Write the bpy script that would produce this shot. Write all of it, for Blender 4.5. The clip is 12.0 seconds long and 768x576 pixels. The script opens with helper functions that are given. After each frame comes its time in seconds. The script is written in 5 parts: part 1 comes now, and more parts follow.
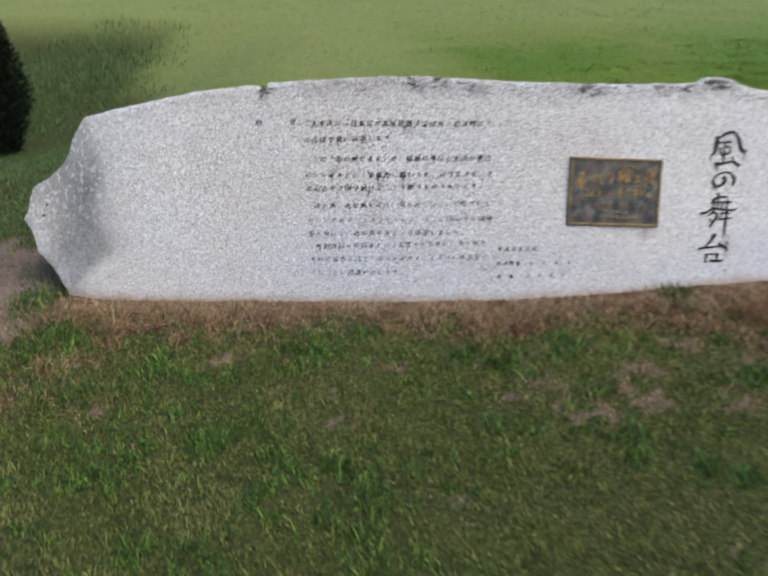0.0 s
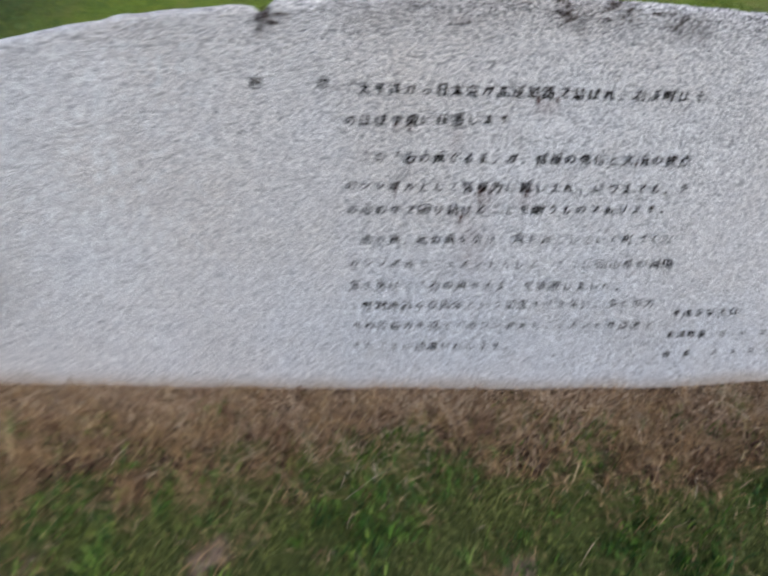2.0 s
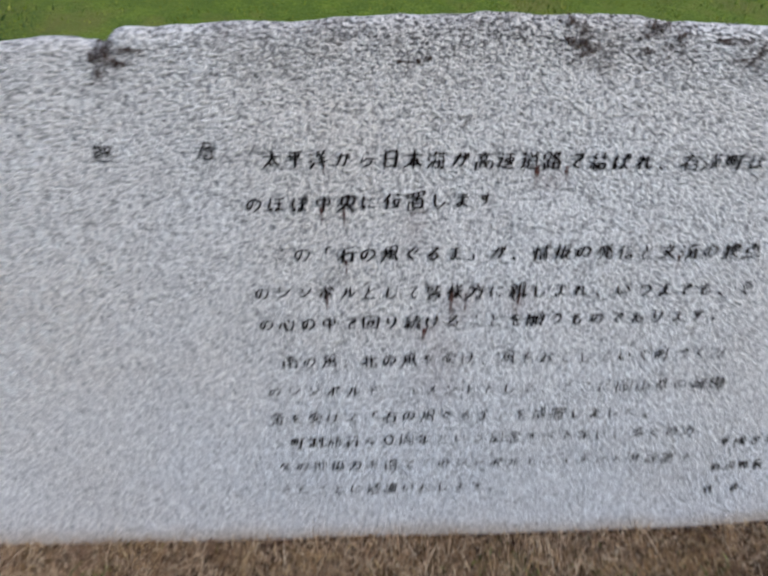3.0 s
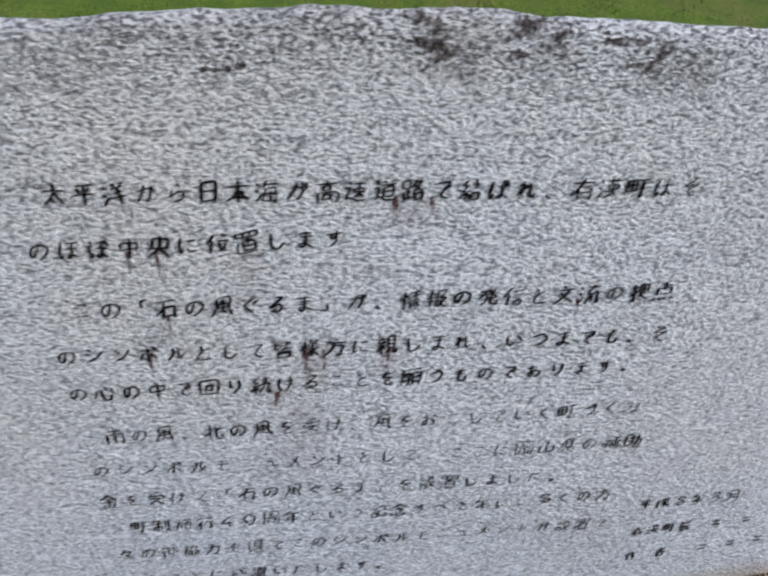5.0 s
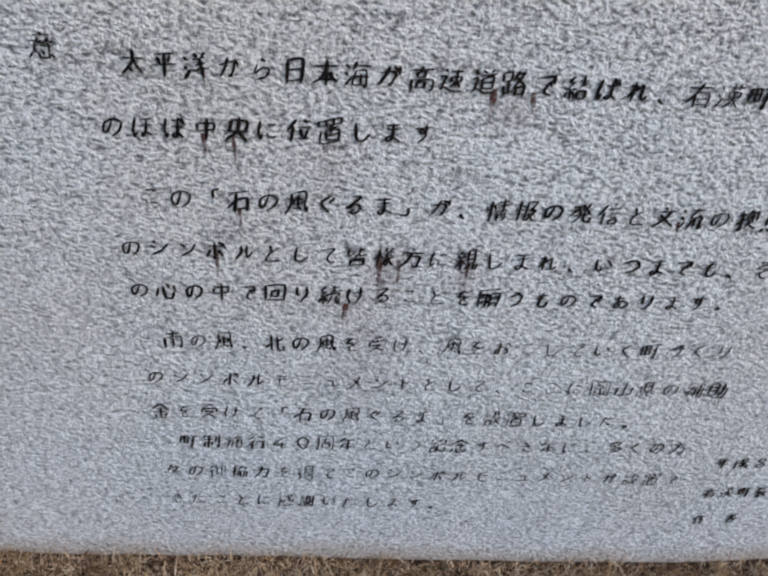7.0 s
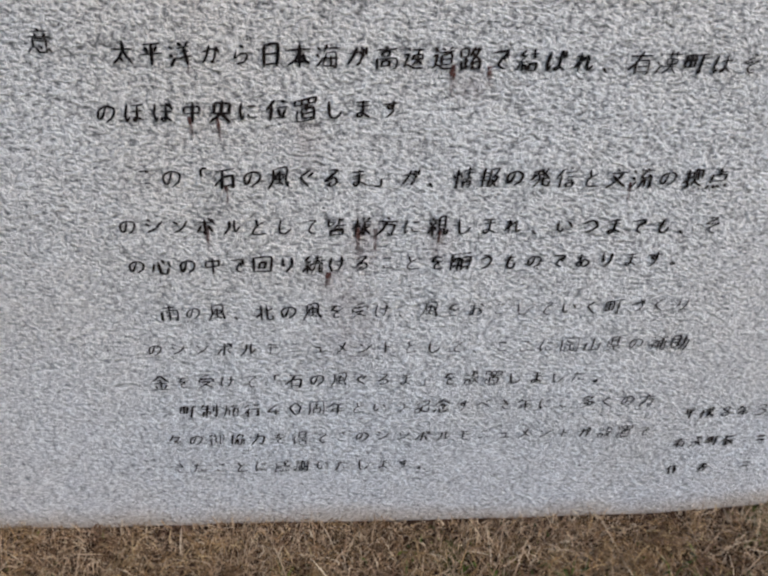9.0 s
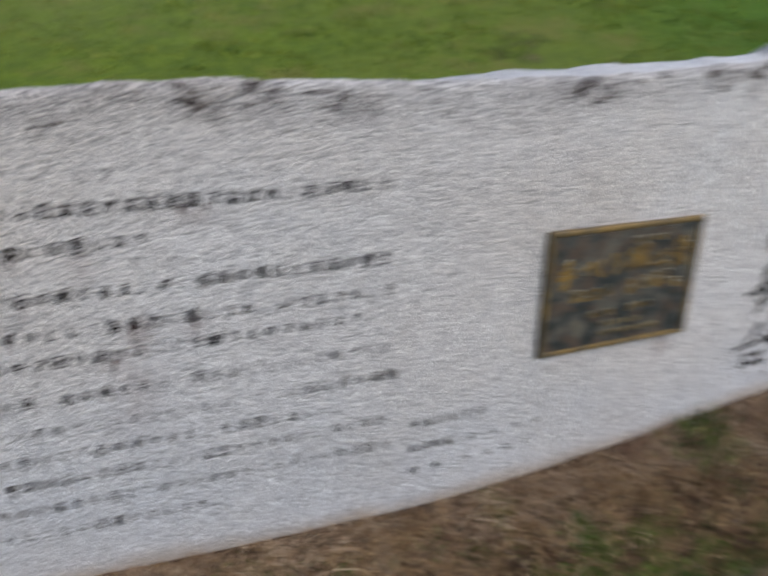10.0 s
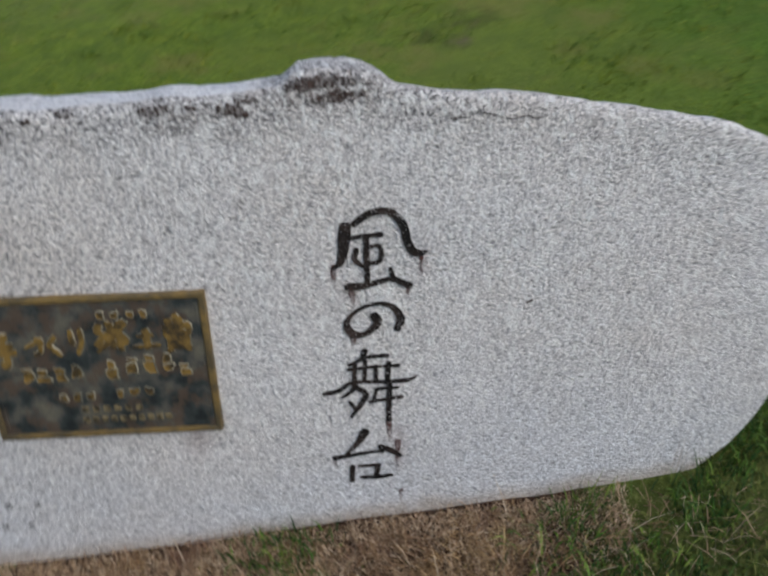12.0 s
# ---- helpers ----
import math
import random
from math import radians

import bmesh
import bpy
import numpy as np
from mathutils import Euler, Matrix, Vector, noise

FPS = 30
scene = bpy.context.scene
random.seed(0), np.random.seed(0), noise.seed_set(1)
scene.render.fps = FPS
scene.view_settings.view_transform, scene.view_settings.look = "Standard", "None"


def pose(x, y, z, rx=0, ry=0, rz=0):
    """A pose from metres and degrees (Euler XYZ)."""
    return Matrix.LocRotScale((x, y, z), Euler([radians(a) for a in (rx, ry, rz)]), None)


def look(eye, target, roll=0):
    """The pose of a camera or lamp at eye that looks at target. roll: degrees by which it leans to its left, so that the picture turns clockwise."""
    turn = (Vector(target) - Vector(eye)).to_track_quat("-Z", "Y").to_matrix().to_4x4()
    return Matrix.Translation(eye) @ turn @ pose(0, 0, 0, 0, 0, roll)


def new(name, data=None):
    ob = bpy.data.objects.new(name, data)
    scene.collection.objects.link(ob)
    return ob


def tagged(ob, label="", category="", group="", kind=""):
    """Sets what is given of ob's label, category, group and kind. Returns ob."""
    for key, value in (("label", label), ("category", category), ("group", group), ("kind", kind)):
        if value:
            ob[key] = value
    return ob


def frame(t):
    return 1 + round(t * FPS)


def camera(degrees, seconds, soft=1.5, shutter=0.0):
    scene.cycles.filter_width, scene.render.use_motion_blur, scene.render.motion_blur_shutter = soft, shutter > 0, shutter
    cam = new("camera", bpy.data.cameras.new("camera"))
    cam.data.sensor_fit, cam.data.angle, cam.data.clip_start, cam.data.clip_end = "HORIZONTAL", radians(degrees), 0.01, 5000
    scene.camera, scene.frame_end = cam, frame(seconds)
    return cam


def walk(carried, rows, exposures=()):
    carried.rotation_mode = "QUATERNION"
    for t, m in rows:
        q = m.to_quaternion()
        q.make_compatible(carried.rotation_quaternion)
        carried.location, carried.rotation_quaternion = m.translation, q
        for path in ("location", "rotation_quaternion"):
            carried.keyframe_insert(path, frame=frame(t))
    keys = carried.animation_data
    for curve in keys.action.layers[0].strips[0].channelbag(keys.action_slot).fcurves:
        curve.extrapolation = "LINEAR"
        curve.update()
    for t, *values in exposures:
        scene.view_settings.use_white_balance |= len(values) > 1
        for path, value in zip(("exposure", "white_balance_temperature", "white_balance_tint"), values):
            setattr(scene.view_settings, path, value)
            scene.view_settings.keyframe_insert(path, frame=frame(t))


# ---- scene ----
cam = camera(59.0, 12.0, soft=2.5, shutter=0.68)
PATH = [
    (0, (0.189, -0.138, 0.894), (0.173, 1.81, 0.439), 0.7),
    (0.2, (0.131, 0.01, 0.94), (0.11, 1.946, 0.439), 0.9),
    (0.5, (0.052, 0.245, 0.997), (0.028, 2.17, 0.455), 2.0),
    (0.8, (0.005, 0.468, 1.016), (-0.029, 2.362, 0.374), 3.3),
    (1, (-0.009, 0.634, 1.032), (-0.068, 2.52, 0.37), 3.0),
    (1.2, (-0.015, 0.813, 1.066), (-0.125, 2.689, 0.38), 0.5),
    (1.5, (-0.054, 1.022, 1.154), (-0.241, 2.852, 0.369), 1.9),
    (1.7, (-0.122, 1.175, 1.215), (-0.218, 2.959, 0.316), 2.5),
    (2, (-0.17, 1.403, 1.295), (-0.081, 3.133, 0.296), 2.9),
    (2.2, (-0.151, 1.526, 1.328), (0.004, 3.234, 0.3), 4.1),
    (2.5, (-0.115, 1.713, 1.334), (0.008, 3.37, 0.22), 3.3),
    (2.7, (-0.079, 1.854, 1.337), (0.026, 3.504, 0.212), 2.4),
    (4.3, (0.032, 2.221, 1.276), (0.131, 3.856, 0.129), 3.9),
    (4.5, (0.063, 2.219, 1.279), (0.198, 3.854, 0.135), 4.0),
    (4.8, (0.118, 2.22, 1.288), (0.298, 3.856, 0.151), 3.3),
    (5, (0.15, 2.223, 1.288), (0.34, 3.863, 0.159), 3.0),
    (5.2, (0.183, 2.227, 1.287), (0.353, 3.87, 0.158), 2.6),
    (5.5, (0.219, 2.228, 1.274), (0.373, 3.867, 0.138), 1.9),
    (5.8, (0.21, 2.222, 1.251), (0.339, 3.852, 0.1), 2.0),
    (6, (0.183, 2.214, 1.229), (0.284, 3.843, 0.072), 2.2),
    (6.2, (0.148, 2.206, 1.211), (0.231, 3.836, 0.054), 2.9),
    (6.5, (0.107, 2.208, 1.187), (0.182, 3.837, 0.029), 3.7),
    (6.8, (0.098, 2.214, 1.172), (0.194, 3.847, 0.022), 5.1),
    (7, (0.093, 2.215, 1.165), (0.196, 3.842, 0.006), 5.2),
    (7.2, (0.09, 2.21, 1.158), (0.184, 3.836, -0.003), 4.7),
    (9, (0.116, 2.123, 1.16), (0.226, 3.764, 0.023), 2.9),
    (9.2, (0.123, 2.11, 1.167), (0.245, 3.75, 0.029), 2.7),
    (9.5, (0.155, 2.038, 1.223), (0.366, 3.699, 0.129), 3.2),
    (9.7, (0.181, 1.944, 1.285), (0.5, 3.637, 0.27), 3.2),
    (10, (0.278, 1.781, 1.365), (0.773, 3.47, 0.415), 1.6),
    (10.2, (0.376, 1.72, 1.416), (0.975, 3.374, 0.463), 1.4),
    (10.5, (0.633, 1.666, 1.44), (1.234, 3.326, 0.501), 0.8),
    (10.7, (0.821, 1.67, 1.445), (1.372, 3.365, 0.537), -0.2),
    (11, (1.07, 1.698, 1.456), (1.467, 3.454, 0.586), -2.3),
    (11.2, (1.241, 1.746, 1.434), (1.566, 3.482, 0.496), 0.8),
    (11.5, (1.494, 1.856, 1.389), (1.685, 3.573, 0.38), 0.7),
    (11.7, (1.632, 1.91, 1.408), (1.74, 3.652, 0.431), -1.9),
    (12, (1.812, 1.984, 1.404), (1.706, 3.688, 0.362), -2.6),
]
EXPOSURES = [(0.0, 0.59, 6400, 10), (1.5, 0.42, 6230, 11), (2.5, 0.34, 6150, 9), (4.5, 0.23, 6050, 9), (5.5, 0.27, 6050, 9), (6.5, 0.19, 6080, 9), (7.0, 0.19, 6100, 9), (9.0, 0.22, 6470, 10), (9.5, 0.24, 6490, 10), (10.5, 0.18, 6530, 10), (12.0, 0.04, 6420, 8)]
walk(cam, [(t, look(eye, target, roll)) for t, eye, target, roll in PATH], EXPOSURES)

# ---- sky and sun: a bright, lightly veiled sky ----
SUN_ELEVATION, SUN_AZIMUTH = 46.0, 128.0
world = bpy.data.worlds.new("sky")
scene.world = world
world.use_nodes = True
wn = world.node_tree.nodes
sky = wn.new("ShaderNodeTexSky")
sky.sky_type = "NISHITA"
sky.sun_disc = False
sky.sun_elevation, sky.sun_rotation = radians(SUN_ELEVATION), radians(SUN_AZIMUTH)
sky.dust_density = 2.0
wn["Background"].inputs["Strength"].default_value = 0.125
world.node_tree.links.new(sky.outputs["Color"], wn["Background"].inputs["Color"])
sun_data = bpy.data.lights.new("sun", "SUN")
sun_data.energy, sun_data.angle, sun_data.color = 1.25, radians(50), (1.0, 0.98, 0.95)
sun = new("sun", sun_data)
a, e = radians(SUN_AZIMUTH), radians(SUN_ELEVATION)
sun.matrix_world = look((20 * math.sin(a) * math.cos(e), 20 * math.cos(a) * math.cos(e), 20 * math.sin(e)), (0, 0, 0))


# ---- node helpers ----
class Mat:
    """A small builder of node materials."""

    def __init__(self, name):
        self.m = bpy.data.materials.new(name)
        self.m.use_nodes = True
        self.t = self.m.node_tree
        self.bsdf = self.t.nodes["Principled BSDF"]
        self.coord = self.t.nodes.new("ShaderNodeTexCoord").outputs["Object"]

    def link(self, a, b):
        self.t.links.new(a, b)

    def stretch(self, scale):
        n = self.t.nodes.new("ShaderNodeMapping")
        n.inputs["Scale"].default_value = scale
        self.link(self.coord, n.inputs["Vector"])
        return n.outputs["Vector"]

    def noise(self, scale, detail=3.0, rough=0.55, vector=None):
        n = self.t.nodes.new("ShaderNodeTexNoise")
        n.inputs["Scale"].default_value, n.inputs["Detail"].default_value, n.inputs["Roughness"].default_value = scale, detail, rough
        self.link(vector or self.coord, n.inputs["Vector"])
        return n.outputs["Fac"]

    def ramp(self, fac, *stops):
        n = self.t.nodes.new("ShaderNodeValToRGB")
        els = n.color_ramp.elements
        while len(els) < len(stops):
            els.new(0.5)
        for el, (pos, col) in zip(els, stops):
            el.position = pos
            el.color = (*col, 1) if len(col) == 3 else col
        self.link(fac, n.inputs["Fac"])
        return n.outputs["Color"]

    def mix(self, fac, a, b, kind="MIX"):
        n = self.t.nodes.new("ShaderNodeMix")
        n.data_type, n.blend_type = "RGBA", kind
        for sock, v in ((n.inputs[0], fac), (n.inputs[6], a), (n.inputs[7], b)):
            if isinstance(v, (int, float)):
                sock.default_value = v
            elif isinstance(v, tuple):
                sock.default_value = (*v, 1)
            else:
                self.link(v, sock)
        return n.outputs[2]

    def math(self, op, a, b=0.0, clamp=False):
        n = self.t.nodes.new("ShaderNodeMath")
        n.operation, n.use_clamp = op, clamp
        for sock, v in zip(n.inputs, (a, b)):
            if isinstance(v, (int, float)):
                sock.default_value = v
            else:
                self.link(v, sock)
        return n.outputs[0]

    def attr(self, name):
        n = self.t.nodes.new("ShaderNodeAttribute")
        n.attribute_name = name
        return n.outputs["Fac"]

    def island(self):
        return self.t.nodes.new("ShaderNodeNewGeometry").outputs["Random Per Island"]

    def bump(self, height, strength, distance, normal=None):
        n = self.t.nodes.new("ShaderNodeBump")
        n.inputs["Strength"].default_value, n.inputs["Distance"].default_value = strength, distance
        self.link(height, n.inputs["Height"])
        if normal:
            self.link(normal, n.inputs["Normal"])
        return n.outputs["Normal"]

    def done(self, color, rough=0.8, metal=0.0, normal=None, spec=0.5):
        for key, v in (("Base Color", color), ("Roughness", rough), ("Metallic", metal)):
            if isinstance(v, (int, float)):
                self.bsdf.inputs[key].default_value = v
            elif isinstance(v, tuple):
                self.bsdf.inputs[key].default_value = (*v, 1)
            else:
                self.link(v, self.bsdf.inputs[key])
        self.bsdf.inputs["Specular IOR Level"].default_value = spec
        if normal:
            self.link(normal, self.bsdf.inputs["Normal"])
        return self.m

    def holes(self, fac):
        """Lets what lies behind show where fac is 0."""
        out = self.t.nodes["Material Output"]
        mixer = self.t.nodes.new("ShaderNodeMixShader")
        clear = self.t.nodes.new("ShaderNodeBsdfTransparent")
        self.link(fac, mixer.inputs[0])
        self.link(clear.outputs[0], mixer.inputs[1])
        self.link(self.bsdf.outputs[0], mixer.inputs[2])
        self.link(mixer.outputs[0], out.inputs["Surface"])
        return self.m


# ---- materials ----
def granite():
    k = Mat("split_granite")
    flat = k.stretch((0.85, 1.0, 1.4))
    chip = k.noise(168, 1.8, 0.55, flat)
    hew = k.noise(82, 2.0, 0.6, flat)
    grain = k.noise(430, 2.0, 0.6)
    broad = k.noise(1.3, 5.0, 0.6)
    speck = k.math("ADD", k.math("MULTIPLY", chip, 0.60), k.math("ADD", k.math("MULTIPLY", grain, 0.16), k.math("MULTIPLY", hew, 0.24)))
    # hewn tooth strong towards the top, finer and smoother below
    strong = k.ramp(speck, (0.36, (0.18, 0.177, 0.182)), (0.425, (0.44, 0.427, 0.43)), (0.475, (0.66, 0.642, 0.64)), (0.53, (0.90, 0.875, 0.87)), (0.59, (0.985, 0.97, 0.965)))
    gentle = k.ramp(speck, (0.35, (0.28, 0.275, 0.28)), (0.415, (0.55, 0.535, 0.535)), (0.46, (0.66, 0.64, 0.638)), (0.52, (0.74, 0.717, 0.713)), (0.56, (0.91, 0.885, 0.88)), (0.61, (0.985, 0.97, 0.965)))
    col = k.mix(k.attr("coarse"), gentle, strong)
    # weathered warm in broad patches, cooler tint towards the foot
    warm = k.math("MULTIPLY", k.math("SUBTRACT", broad, 0.40, True), 2.6, True)
    col = k.mix(warm, col, (0.95, 0.89, 0.82), "MULTIPLY")
    col = k.mix(k.attr("cool_foot"), col, (0.91, 0.95, 1.0), "MULTIPLY")
    # broken end: smoother stone, with the scoop's shade darkened into its colour
    shade_tone = k.mix(k.ramp(k.noise(46, 3.0, 0.65), (0.38, (0, 0, 0)), (0.66, (1, 1, 1))), (0.26, 0.265, 0.265), (0.56, 0.56, 0.55))
    smooth = k.mix(0.62, k.mix(1.0, col, shade_tone, "MULTIPLY"), k.mix(1.0, (0.62, 0.62, 0.615), shade_tone, "MULTIPLY"))
    col = k.mix(k.attr("shaded_break"), col, smooth)
    worn = k.math("MULTIPLY", k.attr("lichen"), k.ramp(k.noise(125, 3.0, 0.7, flat), (0.42, (0, 0, 0)), (0.56, (1, 1, 1))))
    crust = k.math("MULTIPLY", k.attr("crust"), k.ramp(k.noise(165, 2.0, 0.6, flat), (0.52, (0, 0, 0)), (0.60, (1, 1, 1))))
    col = k.mix(k.math("MULTIPLY", crust, 0.85), col, (0.055, 0.05, 0.052))
    col = k.mix(worn, col, k.ramp(k.noise(60, 2.0, 0.6), (0.42, (0.045, 0.038, 0.036)), (0.62, (0.10, 0.058, 0.042))))
    pale = k.ramp(k.noise(50, 2.5, 0.6, k.stretch((1.3, 1.0, 0.8))), (0.54, (0, 0, 0)), (0.62, (1, 1, 1)))
    col = k.mix(k.math("MULTIPLY", k.attr("fleck"), pale), col, (0.93, 0.92, 0.90))
    col = k.mix(k.attr("rust"), col, (0.17, 0.075, 0.06))
    # skylight on the level top, painted in as a pale cool tint
    col = k.mix(k.attr("top_skylight"), col, (0.93, 0.93, 0.95))
    col = k.mix(k.attr("soil"), col, (0.42, 0.31, 0.20))
    n1 = k.bump(speck, 0.95, 0.0115)
    n2 = k.bump(grain, 0.4, 0.003, n1)
    return k.done(col, k.ramp(grain, (0.3, (0.55, 0.55, 0.55)), (0.7, (0.85, 0.85, 0.85))), 0.0, n2, 0.4)


def ink(name, low, high):
    k = Mat(name)
    n = k.noise(330, 2.0, 0.6, k.stretch((1, 1, 1.3)))
    big = k.noise(34, 2.0, 0.5)
    keep = k.math("ADD", k.math("MULTIPLY", n, 0.72), k.math("MULTIPLY", big, 0.28))
    k.done(k.ramp(big, (0.35, (0.006, 0.005, 0.006)), (0.7, (0.022, 0.014, 0.012))), 0.8, 0.0, None, 0.1)
    return k.holes(k.ramp(keep, (low, (0, 0, 0)), (high, (1, 1, 1))))


def title_paint():
    """Black paint in the carved strokes, worn brown and grey in places."""
    k = Mat("title_paint")
    wear, fine = k.noise(17, 4.0, 0.6), k.noise(210, 3.0, 0.6)
    col = k.ramp(wear, (0.40, (0.006, 0.005, 0.005)), (0.54, (0.018, 0.012, 0.010)), (0.68, (0.055, 0.038, 0.033)))
    k.done(col, k.ramp(fine, (0.3, (0.45, 0.45, 0.45)), (0.7, (0.75, 0.75, 0.75))), 0.0, k.bump(fine, 0.5, 0.004), 0.32)
    return k.holes(k.ramp(k.math("ADD", k.math("MULTIPLY", fine, 0.6), k.math("MULTIPLY", wear, 0.0)), (0.20, (0, 0, 0)), (0.25, (1, 1, 1))))


def stain(name, low, high, lo, hi):
    """A thin stain that fades along its length."""
    k = Mat(name)
    n = k.math("ADD", k.math("MULTIPLY", k.noise(160, 3.0, 0.6, k.stretch((1, 1, 0.6))), 0.9), k.math("MULTIPLY", k.attr("fade"), 0.5))
    k.done(k.ramp(k.noise(60, 2.0, 0.5), (0.3, low), (0.7, high)), 0.85, 0.0, None, 0.1)
    return k.holes(k.ramp(n, (lo, (0, 0, 0)), (hi, (1, 1, 1))))


def bronze(name, dark, bright, lo, hi, metal, size=22):
    k = Mat(name)
    blot = k.noise(size, 4.0, 0.6)
    fine = k.noise(240, 3.0, 0.6)
    both = k.math("ADD", k.math("MULTIPLY", blot, 0.75), k.math("MULTIPLY", fine, 0.25))
    col = k.ramp(both, (lo, dark), (hi, bright))
    return k.done(col, k.ramp(fine, (0.3, (0.42, 0.42, 0.42)), (0.7, (0.68, 0.68, 0.68))), metal, k.bump(fine, 0.4, 0.002))


def patina():
    """Dark bronze with blue-grey, brown and olive patches."""
    k = Mat("patinated_bronze")
    blot, other, fine = k.noise(16, 4.0, 0.6), k.noise(27, 3.0, 0.6, k.stretch((1, 1.3, 0.8))), k.noise(240, 3.0, 0.6)
    col = k.ramp(blot, (0.36, (0.014, 0.019, 0.020)), (0.46, (0.040, 0.048, 0.048)), (0.54, (0.098, 0.094, 0.080)), (0.66, (0.165, 0.148, 0.112)))
    col = k.mix(k.ramp(other, (0.49, (0, 0, 0)), (0.60, (0.8, 0.8, 0.8))), col, (0.105, 0.070, 0.048))
    return k.done(col, k.ramp(fine, (0.3, (0.42, 0.42, 0.42)), (0.7, (0.68, 0.68, 0.68))), 0.2, k.bump(k.math("ADD", fine, k.math("MULTIPLY", blot, 2.0)), 0.5, 0.002))


def soil():
    k = Mat("lawn_soil")
    fine = k.noise(70, 4.0, 0.7)
    mid = k.noise(9, 4.0, 0.6)
    broad = k.noise(0.7, 3.0, 0.55)
    green = k.ramp(fine, (0.3, (0.014, 0.019, 0.005)), (0.5, (0.052, 0.063, 0.016)), (0.72, (0.14, 0.15, 0.045)))
    mown = k.ramp(fine, (0.3, (0.075, 0.12, 0.012)), (0.5, (0.155, 0.23, 0.024)), (0.72, (0.25, 0.32, 0.05)))
    mown = k.mix(k.ramp(mid, (0.40, (0, 0, 0)), (0.62, (0.75, 0.75, 0.75))), mown, (0.085, 0.14, 0.02))
    mown = k.mix(k.math("MULTIPLY", k.math("SUBTRACT", broad, 0.38, True), 2.2, True), mown, (0.165, 0.205, 0.042))
    mown = k.mix(k.ramp(k.noise(3.4, 4.0, 0.65), (0.50, (0, 0, 0)), (0.66, (0.7, 0.7, 0.7))), mown, (0.215, 0.205, 0.055))
    mown = k.mix(k.attr("rich"), mown, k.ramp(fine, (0.3, (0.028, 0.075, 0.008)), (0.5, (0.070, 0.165, 0.014)), (0.72, (0.13, 0.25, 0.03))))
    mown = k.mix(k.attr("pale"), mown, k.ramp(mid, (0.38, (0.20, 0.25, 0.075)), (0.62, (0.27, 0.285, 0.105))))
    green = k.mix(k.attr("mown"), green, mown)
    straw = k.ramp(fine, (0.28, (0.010, 0.005, 0.0035)), (0.5, (0.038, 0.020, 0.012)), (0.72, (0.13, 0.076, 0.044)))
    earth = k.ramp(fine, (0.28, (0.11, 0.072, 0.054)), (0.52, (0.255, 0.18, 0.137)), (0.78, (0.45, 0.34, 0.27)))
    dry = k.math("ADD", k.attr("dry"), k.math("MULTIPLY", k.math("SUBTRACT", mid, 0.5), 0.5), True)
    col = k.mix(k.ramp(dry, (0.32, (0, 0, 0)), (0.62, (1, 1, 1))), green, straw)
    col = k.mix(k.ramp(k.math("ADD", k.attr("bare"), k.math("MULTIPLY", k.math("SUBTRACT", mid, 0.5), 0.5), True), (0.4, (0, 0, 0)), (0.7, (1, 1, 1))), col, earth)
    return k.done(col, 0.95, 0.0, k.bump(fine, 0.8, 0.02), 0.2)


def blade(name, *stops, patch=0.75, drift=None, start=0.46, gain=2.4, tone=None):
    """Blades that differ one by one, drift to another tone over broad patches, and to a third from tuft to tuft."""
    k = Mat(name)
    col = k.ramp(k.island(), *stops)
    col = k.mix(k.math("MULTIPLY", k.math("SUBTRACT", k.noise(patch, 3.0, 0.55), start, True), gain, True), col, drift or stops[-1][1])
    if tone:
        size, other, share = tone
        col = k.mix(k.ramp(k.noise(size, 2.0, 0.6), (0.47, (0, 0, 0)), (0.60, (share, share, share))), col, other)
    return k.done(col, 0.6, 0.0, None, 0.3)


GRANITE = granite()
INK, WORN_INK = ink("black_inscription_paint", 0.24, 0.38), ink("worn_inscription_paint", 0.27, 0.39)
TITLE_INK = title_paint()
RUST_STAIN = stain("rust_stain", (0.075, 0.032, 0.028), (0.16, 0.080, 0.068), 0.64, 1.2)
LICHEN = stain("dark_lichen", (0.045, 0.03, 0.026), (0.10, 0.07, 0.06), 0.72, 1.0)
CRACK = stain("hairline_crack", (0.07, 0.058, 0.055), (0.14, 0.12, 0.11), 0.58, 0.92)
SCRATCH = stain("pale_scratch", (0.80, 0.80, 0.79), (0.92, 0.92, 0.91), 0.55, 0.85)
PLATE = patina()
RIM = bronze("rubbed_bronze_edge", (0.10, 0.080, 0.047), (0.28, 0.182, 0.058), 0.40, 0.62, 0.3)
EDGE = bronze("pale_bronze_edge", (0.11, 0.105, 0.078), (0.42, 0.385, 0.28), 0.42, 0.60, 0.2)
LETTER = bronze("rubbed_bronze_letter", (0.05, 0.036, 0.020), (0.29, 0.178, 0.046), 0.41, 0.58, 0.25, 34)
SMALL_LETTER = bronze("dark_bronze_letter", (0.03, 0.024, 0.016), (0.27, 0.21, 0.11), 0.42, 0.58, 0.25, 80)
SOIL = soil()
GREEN = blade("grass_blade", (0.0, (0.012, 0.026, 0.006)), (0.35, (0.078, 0.112, 0.019)), (0.7, (0.18, 0.222, 0.038)), (1.0, (0.32, 0.325, 0.09)), start=0.44, drift=(0.26, 0.25, 0.085), patch=3.2, gain=3.2, tone=(19.0, (0.045, 0.072, 0.016), 0.45))
